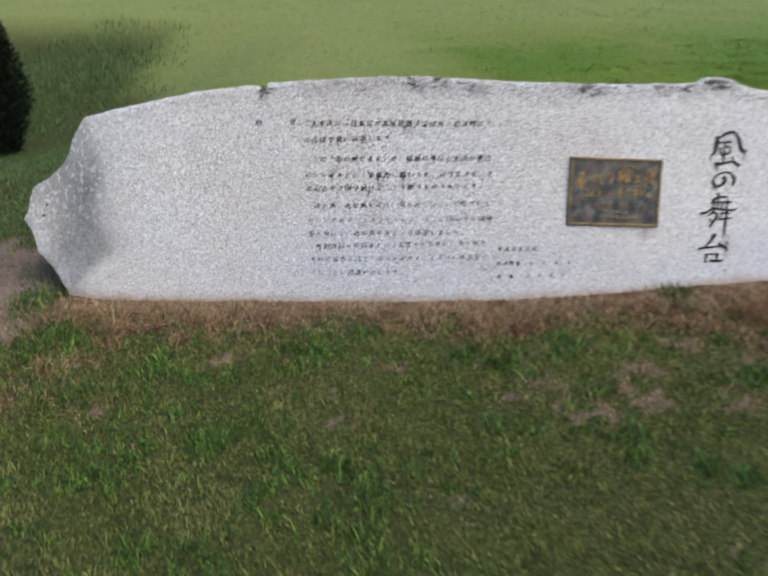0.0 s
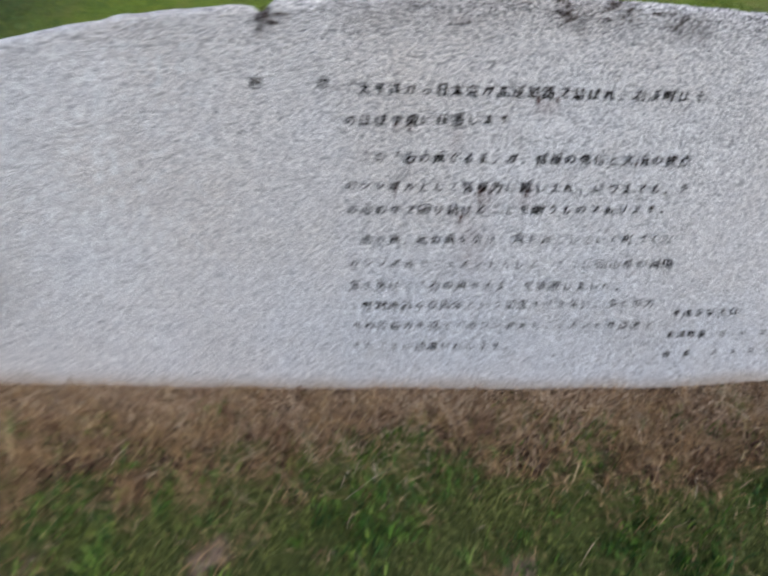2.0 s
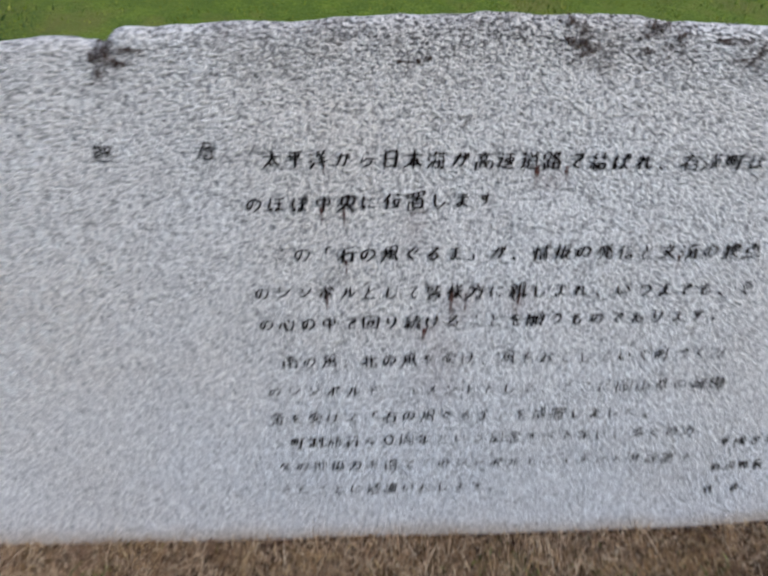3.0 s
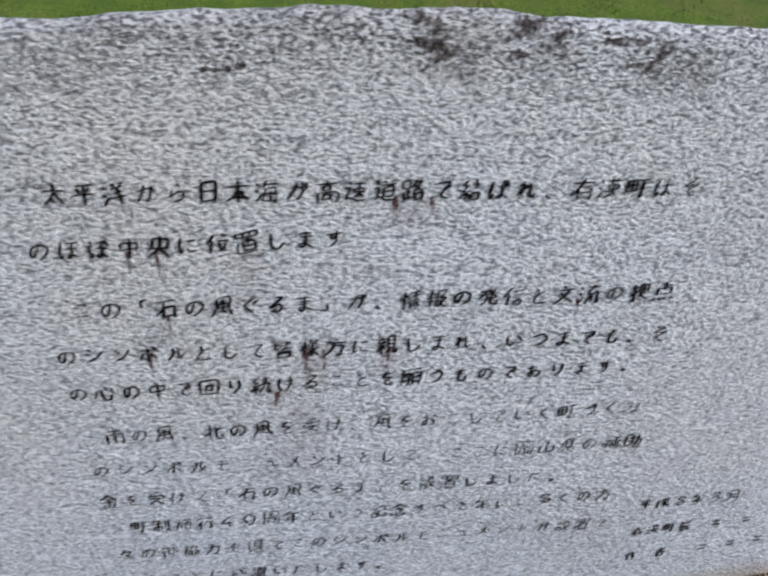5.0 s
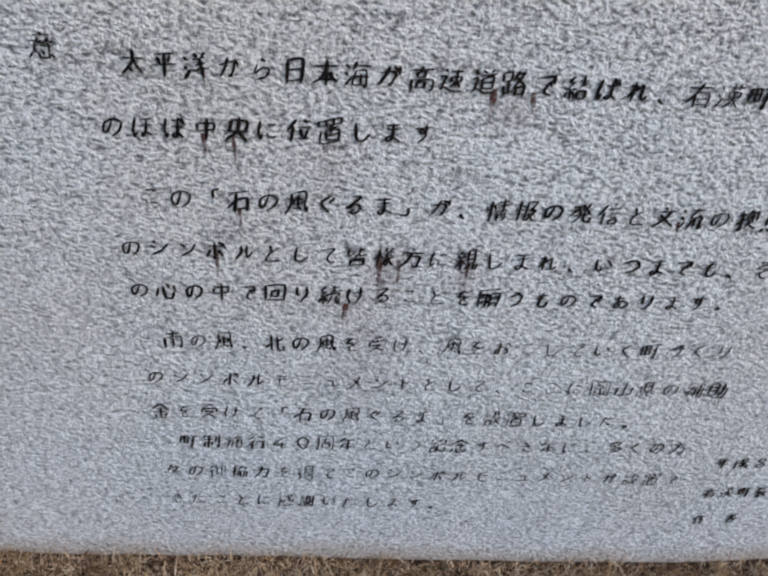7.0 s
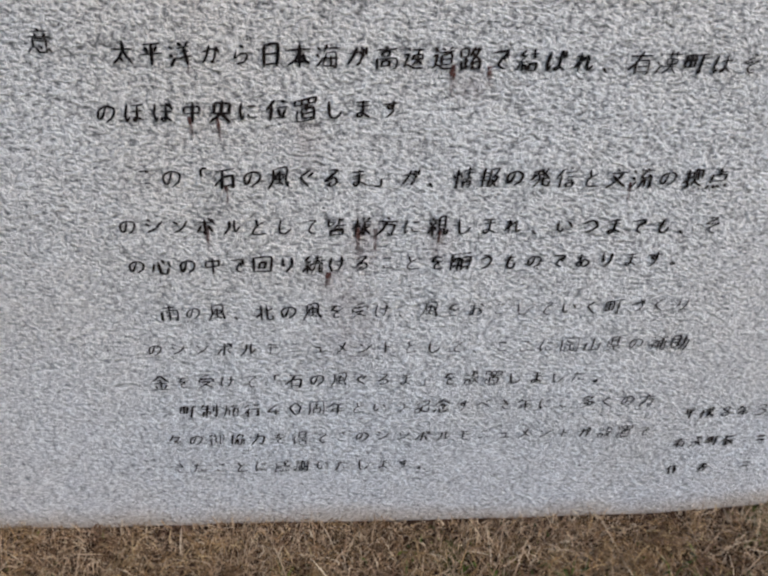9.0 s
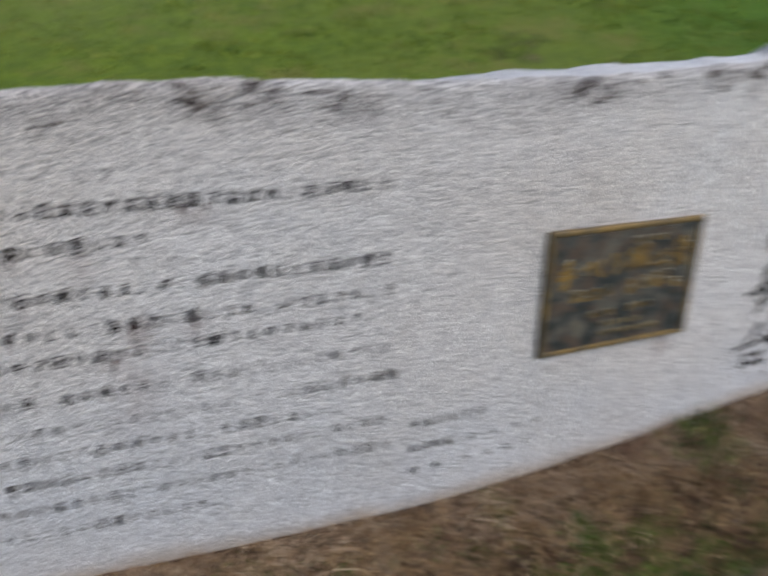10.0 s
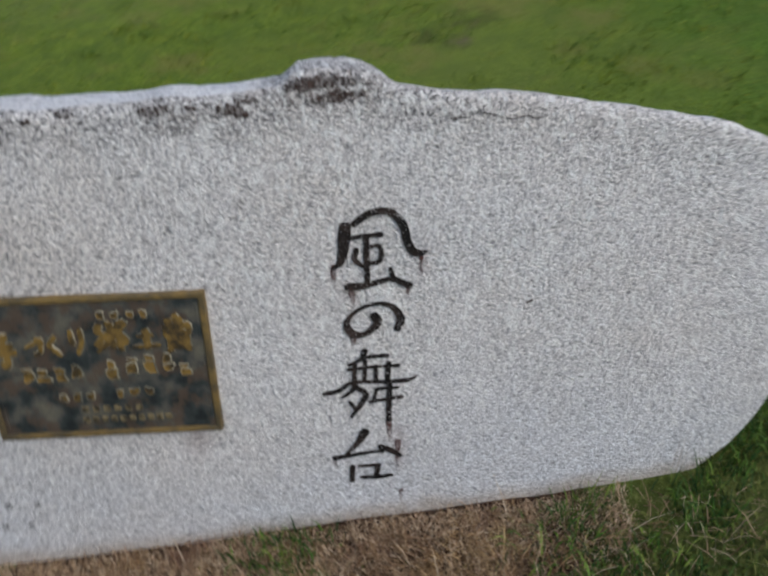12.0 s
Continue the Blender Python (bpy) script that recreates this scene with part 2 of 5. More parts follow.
RICH = blade("deep_lawn_blade", (0.0, (0.030, 0.070, 0.008)), (0.5, (0.095, 0.175, 0.013)), (1.0, (0.25, 0.32, 0.04)), patch=5.0, drift=(0.045, 0.115, 0.012), gain=2.6, tone=(11.0, (0.20, 0.245, 0.026), 0.7))
FRESH = blade("fresh_grass_blade", (0.0, (0.012, 0.040, 0.010)), (0.4, (0.050, 0.125, 0.016)), (0.8, (0.13, 0.25, 0.028)), (1.0, (0.28, 0.36, 0.065)), patch=6.0, drift=(0.045, 0.12, 0.022), gain=2.0, tone=(26.0, (0.014, 0.042, 0.013), 0.6))
BACK_GREEN = blade("lawn_blade", (0.0, (0.06, 0.115, 0.012)), (0.4, (0.15, 0.24, 0.016)), (0.75, (0.26, 0.335, 0.026)), (1.0, (0.40, 0.41, 0.07)), patch=2.0, drift=(0.085, 0.165, 0.018), gain=3.0, tone=(8.0, (0.24, 0.25, 0.032), 0.75))
# darker copy of the grass blade, the hollow's shade put into its colour
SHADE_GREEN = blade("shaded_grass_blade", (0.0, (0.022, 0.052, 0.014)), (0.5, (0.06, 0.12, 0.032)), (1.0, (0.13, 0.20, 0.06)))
PALE_GREEN = blade("far_lawn_blade", (0.0, (0.19, 0.24, 0.065)), (0.5, (0.26, 0.30, 0.085)), (1.0, (0.35, 0.37, 0.14)), patch=0.8, drift=(0.20, 0.27, 0.06))
STRAW = blade("dry_grass_blade", (0.0, (0.028, 0.014, 0.007)), (0.35, (0.215, 0.120, 0.053)), (0.75, (0.47, 0.295, 0.140)), (1.0, (0.70, 0.54, 0.30)), patch=6.5, drift=(0.095, 0.038, 0.022), start=0.47, gain=4.0, tone=(13.0, (0.34, 0.225, 0.115), 0.6))
PALE_STRAW = blade("bleached_grass_blade", (0.0, (0.12, 0.066, 0.036)), (0.3, (0.36, 0.235, 0.145)), (0.7, (0.58, 0.42, 0.275)), (1.0, (0.75, 0.62, 0.45)), patch=9.0, drift=(0.17, 0.075, 0.05), start=0.52, gain=4.0)


# ---- shapes shared by the ground and the stone ----
def soft(d, r):
    return 0.5 * (d + np.sqrt(d * d + r * r))


FACE_LEAN = math.tan(radians(6.0))


def face_y(x, z):
    """The plane of the written face: leaning back, its far part turned away."""
    return 2.87 + FACE_LEAN * z + 0.115 * soft(x - 0.85, 0.2)


TABLES = {}


def lattice(x, y, cell, seed):
    """Smooth value noise, 0 to 1."""
    if seed not in TABLES:
        TABLES[seed] = np.random.RandomState(seed).rand(256, 256)
    table = TABLES[seed]
    u, v = np.asarray(x) / cell, np.asarray(y) / cell
    i, j = np.floor(u).astype(int), np.floor(v).astype(int)
    f, g = u - i, v - j
    f, g = f * f * (3 - 2 * f), g * g * (3 - 2 * g)
    p = lambda a, b: table[(i + a) % 256, (j + b) % 256]
    return (p(0, 0) * (1 - f) + p(1, 0) * f) * (1 - g) + (p(0, 1) * (1 - f) + p(1, 1) * f) * g


def fuzz(x, y, cell, seed):
    return 0.55 * lattice(x, y, cell, seed) + 0.3 * lattice(x, y, cell / 2.1, seed + 1) + 0.15 * lattice(x, y, cell / 4.3, seed + 2)


def step(lo, hi, v):
    t = np.clip((v - lo) / (hi - lo), 0, 1)
    return t * t * (3 - 2 * t)


def ground_z(x, y):
    """A lawn that climbs past the stone and levels out far behind and far in front."""
    x, y = np.asarray(x, float), np.asarray(y, float)
    front = np.minimum(y - 2.9, 0.0)
    front = -6.5 * (1 - np.exp(front / 6.5)) * 0.30
    back = np.maximum(y - 2.9, 0.0)
    hill = 0.268 * 220.0 * (1 - np.exp(-back / 220.0))
    hollow_side = np.minimum(hill, 0.072 * back + 0.42 * soft(back - 5.9, 0.8) - 0.42 * soft(-5.9, 0.8))
    back = hollow_side + (hill - hollow_side) * step(-4.3, -1.0, x)
    across = 0.043 * (soft(np.clip(x, -6, 4) - 0.35, 0.6))
    lumps = 0.05 * (fuzz(x, y, 1.9, 11) - 0.5) * step(0.2, 1.6, np.abs(y - 2.9)) + 0.016 * (fuzz(x, y, 0.23, 17) - 0.5)
    return 0.115 + front + back + across + lumps


SPOTS = ((0.62, 2.22, 0.09), (0.80, 2.29, 0.10), (0.94, 2.14, 0.14), (1.16, 2.19, 0.13), (1.16, 2.37, 0.11), (0.39, 1.71, 0.08), (-0.17, 2.25, 0.09), (0.03, 2.11, 0.07), (-0.48, 2.42, 0.10), (-1.12, 2.39, 0.22), (-0.92, 2.40, 0.12), (1.25, 1.52, 0.11), (-1.25, 2.2, 0.2), (1.46, 2.16, 0.11), (1.40, 2.52, 0.09), (1.72, 2.40, 0.10), (-0.88, 2.11, 0.09), (0.22, 2.42, 0.07))


def worn_spots(x, y):
    """Thin, worn places in the turf."""
    out = np.zeros_like(np.asarray(x, float))
    ragged = 0.6 * (fuzz(x, y, 0.16, 31) - 0.5) + 1.1 * (fuzz(x, y, 0.035, 33) - 0.5)
    for cx, cy, r in SPOTS:
        q = np.hypot(x - cx, (y - cy) * 1.4) / (1.2 * r)
        out = np.maximum(out, 1 - step(0.10, 1.30, q + 2.0 * ragged))
    return out * (np.asarray(y) < 2.7)


def rear_patch(x, y):
    """A thin, trodden patch on the bank behind the stone."""
    return 1 - step(0.1, 1.1, np.hypot((x - 1.98) / 0.5, (y - 5.25) / 0.42) + 1.5 * (fuzz(x, y, 0.22, 271) - 0.5))


def dryness(x, y):
    d = face_y(x, 0.1) - y
    band = 1.0 - step(-0.03, 0.36, d + 0.60 * (fuzz(x, y, 0.30, 23) - 0.5) + 0.46 * (fuzz(x, y, 0.045, 27) - 0.5) - 0.16 * np.clip(x - 0.9, 0, 1.0) - 0.16 * step(-0.5, -1.0, x))
    band = band * step(-1.75, -1.35, x + 0.3 * (fuzz(x, y, 0.25, 193) - 0.5)) * (d > -0.05) * (d < 2) * (1 - step(1.98, 2.32, x + 0.35 * (fuzz(x, y, 0.2, 29) - 0.5)))
    spots = 0.46 * worn_spots(x, y)
    tufts = 1 - 0.6 * (np.hypot((x - 1.52) / 0.10, (y - 2.86) / 0.06) < 1)
    tufts = tufts * (1 - 0.8 * (np.hypot((x + 1.2) / 0.14, (y - 2.55) / 0.08) < 1))
    rear = 0.26 * step(0.55, 0.74, fuzz(x, y, 1.1, 37)) * (y > 3.3)
    rear = np.maximum(rear, 0.40 * rear_patch(x, y))
    rear = np.maximum(rear, 0.30 * (1 - step(0.3, 1.0, np.hypot((x + 0.3) / 2.4, (y - 8.9) / 1.7) + 0.8 * (fuzz(x, y, 0.8, 239) - 0.5))))
    return np.maximum(np.maximum(band * tufts, spots * (y < 2.7)), rear)


def mown_lawn(x, y):
    """Where the bright mown bank begins, behind the stone."""
    side = step(-0.5, 0.6, x + 0.35 * y - 0.2 + 1.2 * (fuzz(x, y, 1.3, 179) - 0.5))
    return np.maximum(side, step(12.0, 14.0, y)) * step(2.5, 4.0, y + 1.2 * (fuzz(x, y, 0.9, 181) - 0.5) - 0.35 * (np.abs(x - 0.5) > 2.3))


def rich(x, y):
    """Deeper green stretches of the bank."""
    right = step(2.1, 3.6, x - 0.25 * (y - 5.0) + 1.6 * (fuzz(x, y, 0.9, 433) - 0.5)) * step(4.0, 5.0, y + fuzz(x, y, 0.6, 443))
    streak = 1 - step(0.4, 1.2, np.hypot((x - 2.1) / 1.6, (y - 9.0) / 1.5) + 1.0 * (fuzz(x, y, 0.7, 439) - 0.5))
    return np.maximum(right, 0.8 * streak)


def khaki(x, y):
    """The drier half of the bank behind the stone."""
    return step(1.3, -0.2, x + 1.6 * (fuzz(x, y, 1.0, 281) - 0.5)) * step(5.2, 7.8, y + 1.8 * (fuzz(x, y, 0.7, 283) - 0.5))


def bareness(x, y):
    """The trodden earth beside the stone."""
    edge = -1.32 + 0.16 * (y - 2.6) + 0.22 * (fuzz(x, y, 0.3, 41) - 0.5)
    return 0.40 * rear_patch(x, y) * (0.5 + lattice(x, y, 0.13, 431)) + 0.64 * worn_spots(x, y) * step(-1.05, -0.85, x) + step(0.0, 0.16, edge - x) * (1 - step(0.55, 1.15, np.hypot((x + 1.95) / 1.05, (y - 2.4) / 1.25) + 0.7 * (fuzz(x, y, 0.5, 191) - 0.5)))


def link_mesh(name, verts, faces, material, parent=None, label="", smooth=False, edges=()):
    me = bpy.data.meshes.new(name)
    me.from_pydata(verts, list(edges), faces)
    me.materials.append(material)
    if smooth:
        me.polygons.foreach_set("use_smooth", np.ones(len(me.polygons), bool))
    me.update()
    ob = new(name, me)
    if parent:
        ob.parent = parent
    if label:
        ob["label"] = label
    return ob


def part(name, bm, material, parent, label=""):
    me = bpy.data.meshes.new(name)
    bm.to_mesh(me)
    bm.free()
    me.materials.append(material)
    ob = new(name, me)
    ob.parent = parent
    if label:
        ob["label"] = label
    return ob


def paint(ob, name, values):
    ob.data.attributes.new(name, "FLOAT", "POINT").data.foreach_set("value", np.asarray(values, np.float32))


# ---- ground ----
def spaced(*runs):
    """Coordinates from runs of (start, end, step)."""
    out = []
    for lo, hi, by in runs:
        out += list(np.arange(lo, hi - by * 0.5, by))
    return np.array(out + [runs[-1][1]])


def make_ground():
    xs = spaced((-600, -60, 90), (-60, -12, 8), (-12, -2.4, 0.4), (-2.4, 3.4, 0.045), (3.4, 12, 0.4), (12, 60, 8), (60, 600, 90))
    ys = spaced((-600, -60, 90), (-60, -6, 6), (-6, 0.9, 0.3), (0.9, 3.1, 0.045), (3.1, 16, 0.2), (16, 60, 4), (60, 600, 90))
    gx, gy = np.meshgrid(xs, ys)
    x, y = gx.ravel(), gy.ravel()
    verts = np.column_stack([x, y, ground_z(x, y)])
    nx, ny = len(xs), len(ys)
    i, j = np.meshgrid(np.arange(nx - 1), np.arange(ny - 1))
    q = (j * nx + i).ravel()
    faces = np.column_stack([q, q + 1, q + nx + 1, q + nx])
    ob = link_mesh("ground", verts.tolist(), faces.tolist(), SOIL, smooth=True)
    paint(ob, "dry", dryness(x, y))
    paint(ob, "bare", bareness(x, y))
    paint(ob, "mown", mown_lawn(x, y))
    paint(ob, "rich", 0.8 * rich(x, y))
    paint(ob, "pale", np.maximum(0.7 * step(8.0, 15.0, y + 2.0 * (fuzz(x, y, 2.5, 173) - 0.5)), 0.75 * khaki(x, y)))
    return tagged(ob, "sloping lawn ground with dry thatch and bare earth", "lawn", kind="structure")


ground = make_ground()


def fade(x, y, lo, hi, rim):
    """Thins a bed of grass out towards its rim."""
    gap = np.minimum(np.minimum(x - lo[0], hi[0] - x), np.minimum(y - lo[1], hi[1] - y))
    return step(0.0, rim, gap + rim * 0.6 * (fuzz(x, y, 0.5, 197) - 0.5))


def scatter(seed, lo, hi, count, chance, rim=0.5):
    r = np.random.RandomState(seed)
    x, y = r.uniform(lo[0], hi[0], count), r.uniform(lo[1], hi[1], count)
    inside = (x > -1.36) & (x < 2.42) & (y > face_y(x, 0.13) - 0.004) & (y < face_y(x, 0.13) + 0.34)
    keep = (r.rand(count) < chance(x, y) * fade(x, y, lo, hi, rim)) & ~inside
    return x[keep], y[keep], r


def blades(name, points, height, width, lean, material, label, category, tall=None, bend=True, comb=None, lay=0.5):
    x, y, r = points
    n = len(x)
    h = height * r.lognormal(0, 0.32, n) * (tall(x, y) if tall else 1.0)
    w = width * r.uniform(0.6, 1.3, n)
    a, b = r.uniform(0, 2 * np.pi, n), r.uniform(0, 2 * np.pi, n)
    if comb:
        b = 6 * np.pi * lattice(x, y, comb, 251) + r.normal(0, 0.75, n)
    l = np.clip(lean * r.lognormal(0, 0.5, n), 0, 1.5)
    base = np.column_stack([x, y, ground_z(x, y) - 0.004])
    side = np.column_stack([np.cos(a), np.sin(a), np.zeros(n)]) * w[:, None] / 2
    way = np.column_stack([np.cos(b), np.sin(b), np.zeros(n)])
    mid = base + way * (h * 0.55 * np.sin(l * lay))[:, None] + np.array([0, 0, 1]) * (h * 0.55 * np.cos(l * lay))[:, None]
    tip = mid + way * (h * 0.45 * np.sin(l * 1.3))[:, None] + np.array([0, 0, 1]) * (h * 0.45 * np.cos(l * 1.3))[:, None]
    if bend:
        verts = np.stack([base - side, base + side, mid + side * 0.8, mid - side * 0.8, tip], 1).reshape(-1, 3)
        loops = (np.arange(n)[:, None] * 5 + np.array([0, 1, 2, 3, 3, 2, 4])).ravel()
        starts, sizes = (np.arange(n)[:, None] * 7 + np.array([0, 4])).ravel(), np.tile([4, 3], n)
    else:
        verts = np.stack([base - side, base + side, tip], 1).reshape(-1, 3)
        loops, starts, sizes = np.arange(n * 3), np.arange(n) * 3, np.full(n, 3)
    me = bpy.data.meshes.new(name)
    me.vertices.add(len(verts))
    me.vertices.foreach_set("co", verts.ravel())
    me.loops.add(len(loops))
    me.loops.foreach_set("vertex_index", loops.astype(np.int32))
    me.polygons.add(len(starts))
    me.polygons.foreach_set("loop_start", starts.astype(np.int32))
    me.polygons.foreach_set("loop_total", sizes.astype(np.int32))
    me.update()
    me.materials.append(material)
    return tagged(new(name, me), label, category, kind="stuff")


def low_by_stone(x, y):
    return 0.45 + 0.55 * step(0.0, 0.16, np.abs(face_y(x, 0.12) - y))


def clear(x, y):
    return (1 - 0.80 * bareness(x, y)) * (0.60 + 0.34 * step(0.36, 0.58, fuzz(x, y, 0.10, 53)))


def lush(x, y):
    """Where fresher, taller tufts stand in the lawn."""
    patchy = 0.62 * fuzz(x, y, 0.42, 401) + 0.38 * fuzz(x, y, 0.11, 409)
    return step(0.47, 0.60, patchy) * (1 - 0.9 * step(0.25, 0.6, dryness(x, y)))


blades("lawn_grass", scatter(3, (-2.9, 0.45), (3.8, 3.7), 700000, lambda x, y: np.clip(1.0 - 1.05 * dryness(x, y), 0.02, 1) * clear(x, y) * (1 - 0.5 * lush(x, y))), 0.0185, 0.0031, 0.85, GREEN,
       "short green lawn grass in front of the stone", "grass", lambda x, y: (0.58 + 0.6 * step(0.3, 0.75, fuzz(x, y, 0.15, 59)) + 0.6 * step(0.45, 0.8, lattice(x, y, 0.045, 241))) * low_by_stone(x, y))
blades("fresh_grass", scatter(63, (-2.6, 0.45), (3.4, 2.95), 330000, lambda x, y: lush(x, y) * clear(x, y) * step(0.30, 0.62, lattice(x, y, 0.055, 419))), 0.027, 0.0040, 0.8, FRESH,
       "fresh green tufts in the lawn before the stone", "grass", lambda x, y: (0.5 + 1.1 * lattice(x, y, 0.055, 419)) * low_by_stone(x, y), comb=0.09)
blades("dry_grass", scatter(5, (-2.9, 0.45), (3.8, 3.7), 200000, lambda x, y: np.clip(0.015 + (0.09 + 0.12 * step(1.9, 1.2, y)) * step(0.45, 0.75, fuzz(x, y, 0.3, 167)) + 0.06 * step(1.9, 1.2, y) + 0.7 * dryness(x, y), 0, 1) * clear(x, y)), 0.024, 0.0028, 1.3, STRAW,
       "scattered dry blades in the lawn", "grass", lambda x, y: low_by_stone(x, y))
blades("dry_thatch", scatter(25, (-1.9, 1.95), (2.75, 3.08), 420000, lambda x, y: dryness(x, y) ** 1.4 * (0.26 + 0.74 * step(0.38, 0.60, fuzz(x, y, 0.06, 257))) * (1 - 0.8 * bareness(x, y)), 0.2), 0.050, 0.0019, 1.3, STRAW,
       "matted straw-coloured dry grass along the foot of the stone", "grass", lambda x, y: low_by_stone(x, y) * (0.4 + 1.3 * fuzz(x, y, 0.09, 263)), comb=0.055, lay=0.85)
blades("outer_lawn_grass", scatter(45, (-9.0, -6.0), (9.5, 7.5), 330000, lambda x, y: (1 - step(0.0, 0.5, fade(x, y, (-2.9, 0.45), (3.8, 3.7), 0.5))) * (1 - bareness(x, y)) * (1 - mown_lawn(x, y)) * (0.5 + 0.5 * step(0.35, 0.6, fuzz(x, y, 0.3, 307))), 1.5), 0.026, 0.0075, 0.8, GREEN,
       "green lawn grass round the stone and down the slope", "grass", bend=False)
blades("rear_lawn_grass", scatter(7, (-4.4, 3.0), (5.6, 8.6), 330000, lambda x, y: np.clip(1.0 - 0.8 * dryness(x, y), 0, 1) * (1 - bareness(x, y)) * mown_lawn(x, y) * (1 - 0.75 * khaki(x, y)) * (0.5 + 0.5 * step(0.4, 0.6, fuzz(x, y, 0.25, 163)))), 0.019, 0.0065, 0.9, BACK_GREEN,
       "bright green mown grass on the bank behind the stone", "grass", lambda x, y: 0.6 + 0.9 * step(0.4, 0.75, fuzz(x, y, 0.12, 277)), bend=False)
blades("rich_lawn_grass", scatter(73, (0.0, 3.4), (6.4, 10.6), 150000, lambda x, y: rich(x, y) * (0.35 + 0.65 * step(0.4, 0.6, fuzz(x, y, 0.2, 449)))), 0.020, 0.0075, 0.95, RICH,
       "deep green mown grass on the bank behind the stone", "grass", lambda x, y: 0.5 + 1.2 * step(0.4, 0.75, fuzz(x, y, 0.12, 277)), bend=False)
blades("pale_lawn_grass", scatter(35, (-4.4, 4.0), (2.6, 8.9), 130000, lambda x, y: khaki(x, y) * mown_lawn(x, y) * (0.4 + 0.6 * step(0.35, 0.6, fuzz(x, y, 0.25, 293)))), 0.014, 0.0075, 0.95, PALE_GREEN,
       "drier khaki mown grass on the bank behind the stone", "grass", bend=False)
# grass of the hollow, darkened by blade colour
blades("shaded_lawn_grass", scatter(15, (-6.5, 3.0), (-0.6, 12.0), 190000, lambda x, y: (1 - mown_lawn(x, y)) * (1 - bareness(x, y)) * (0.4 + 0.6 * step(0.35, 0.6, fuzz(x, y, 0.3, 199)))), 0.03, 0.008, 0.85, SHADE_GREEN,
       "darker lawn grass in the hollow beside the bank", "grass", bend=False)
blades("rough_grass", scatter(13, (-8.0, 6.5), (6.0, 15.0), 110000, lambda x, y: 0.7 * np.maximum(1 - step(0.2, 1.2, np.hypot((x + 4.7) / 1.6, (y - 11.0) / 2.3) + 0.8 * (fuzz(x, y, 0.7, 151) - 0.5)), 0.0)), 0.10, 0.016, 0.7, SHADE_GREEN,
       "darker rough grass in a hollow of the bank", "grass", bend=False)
blades("far_lawn_grass", scatter(9, (-9.0, 8.6), (9.0, 20.0), 120000, lambda x, y: (0.25 + 0.75 * step(0.4, 0.6, fuzz(x, y, 0.6, 61))) * mown_lawn(x, y)), 0.020, 0.018, 1.1, PALE_GREEN,
       "mown grass far up the bank", "grass", bend=False)


# ---- the stone ----
TOP_X = (-1.498, -1.482, -1.452, -1.385, -1.312, -1.276, -1.260, -1.195, -1.05, -0.9, -0.68, -0.53, -0.40, -0.36, -0.2, -0.03, 0.14, 0.30, 0.40, 0.53, 0.69, 1.01, 1.19, 1.38, 1.51, 1.585, 1.612, 1.66, 1.72, 1.748, 1.775, 1.85, 2.02, 2.14, 2.27, 2.36, 2.43, 2.49, 2.53, 2.556, 2.562)
TOP_Z = (0.475, 0.56, 0.614, 0.658, 0.724, 0.78, 0.832, 0.929, 0.966, 0.996, 1.046, 1.064, 1.077, 1.086, 1.099, 1.110, 1.118, 1.121, 1.118, 1.109, 1.106, 1.103, 1.101, 1.107, 1.112, 1.118, 1.140, 1.142, 1.137, 1.126, 1.108, 1.096, 1.079, 1.056, 1.033, 1.012, 0.983, 0.910, 0.815, 0.70, 0.60)
LOW_X = (-1.498, -1.472, -1.452, -1.385, -1.328, -1.300, -1.262, 2.36, 2.385, 2.44, 2.48, 2.52, 2.548, 2.562)
LOW_Z = (0.455, 0.405, 0.31, 0.239, 0.161, 0.118, -0.16, -0.10, 0.22, 0.275, 0.315, 0.382, 0.445, 0.56)


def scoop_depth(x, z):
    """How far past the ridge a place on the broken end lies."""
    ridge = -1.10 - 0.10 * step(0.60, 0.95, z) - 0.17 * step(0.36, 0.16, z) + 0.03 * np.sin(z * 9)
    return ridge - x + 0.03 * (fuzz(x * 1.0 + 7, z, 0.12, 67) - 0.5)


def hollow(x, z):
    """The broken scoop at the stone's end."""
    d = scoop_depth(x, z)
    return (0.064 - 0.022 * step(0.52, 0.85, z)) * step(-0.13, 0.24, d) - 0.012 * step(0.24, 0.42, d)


def relief(x, z):
    return 0.010 * (fuzz(x + 9, z + 9, 0.5, 71) - 0.5) + 0.0045 * (fuzz(x + 9, z + 9, 0.11, 73) - 0.5)


def face_point(x, z, proud=0.0):
    x, z = np.asarray(x, float), np.asarray(z, float)
    return np.stack([x, face_y(x, z) + hollow(x, z) + relief(x, z) - proud, z], -1)


RUST = []  # streaks under the carved characters: x, top, length, half width, strength


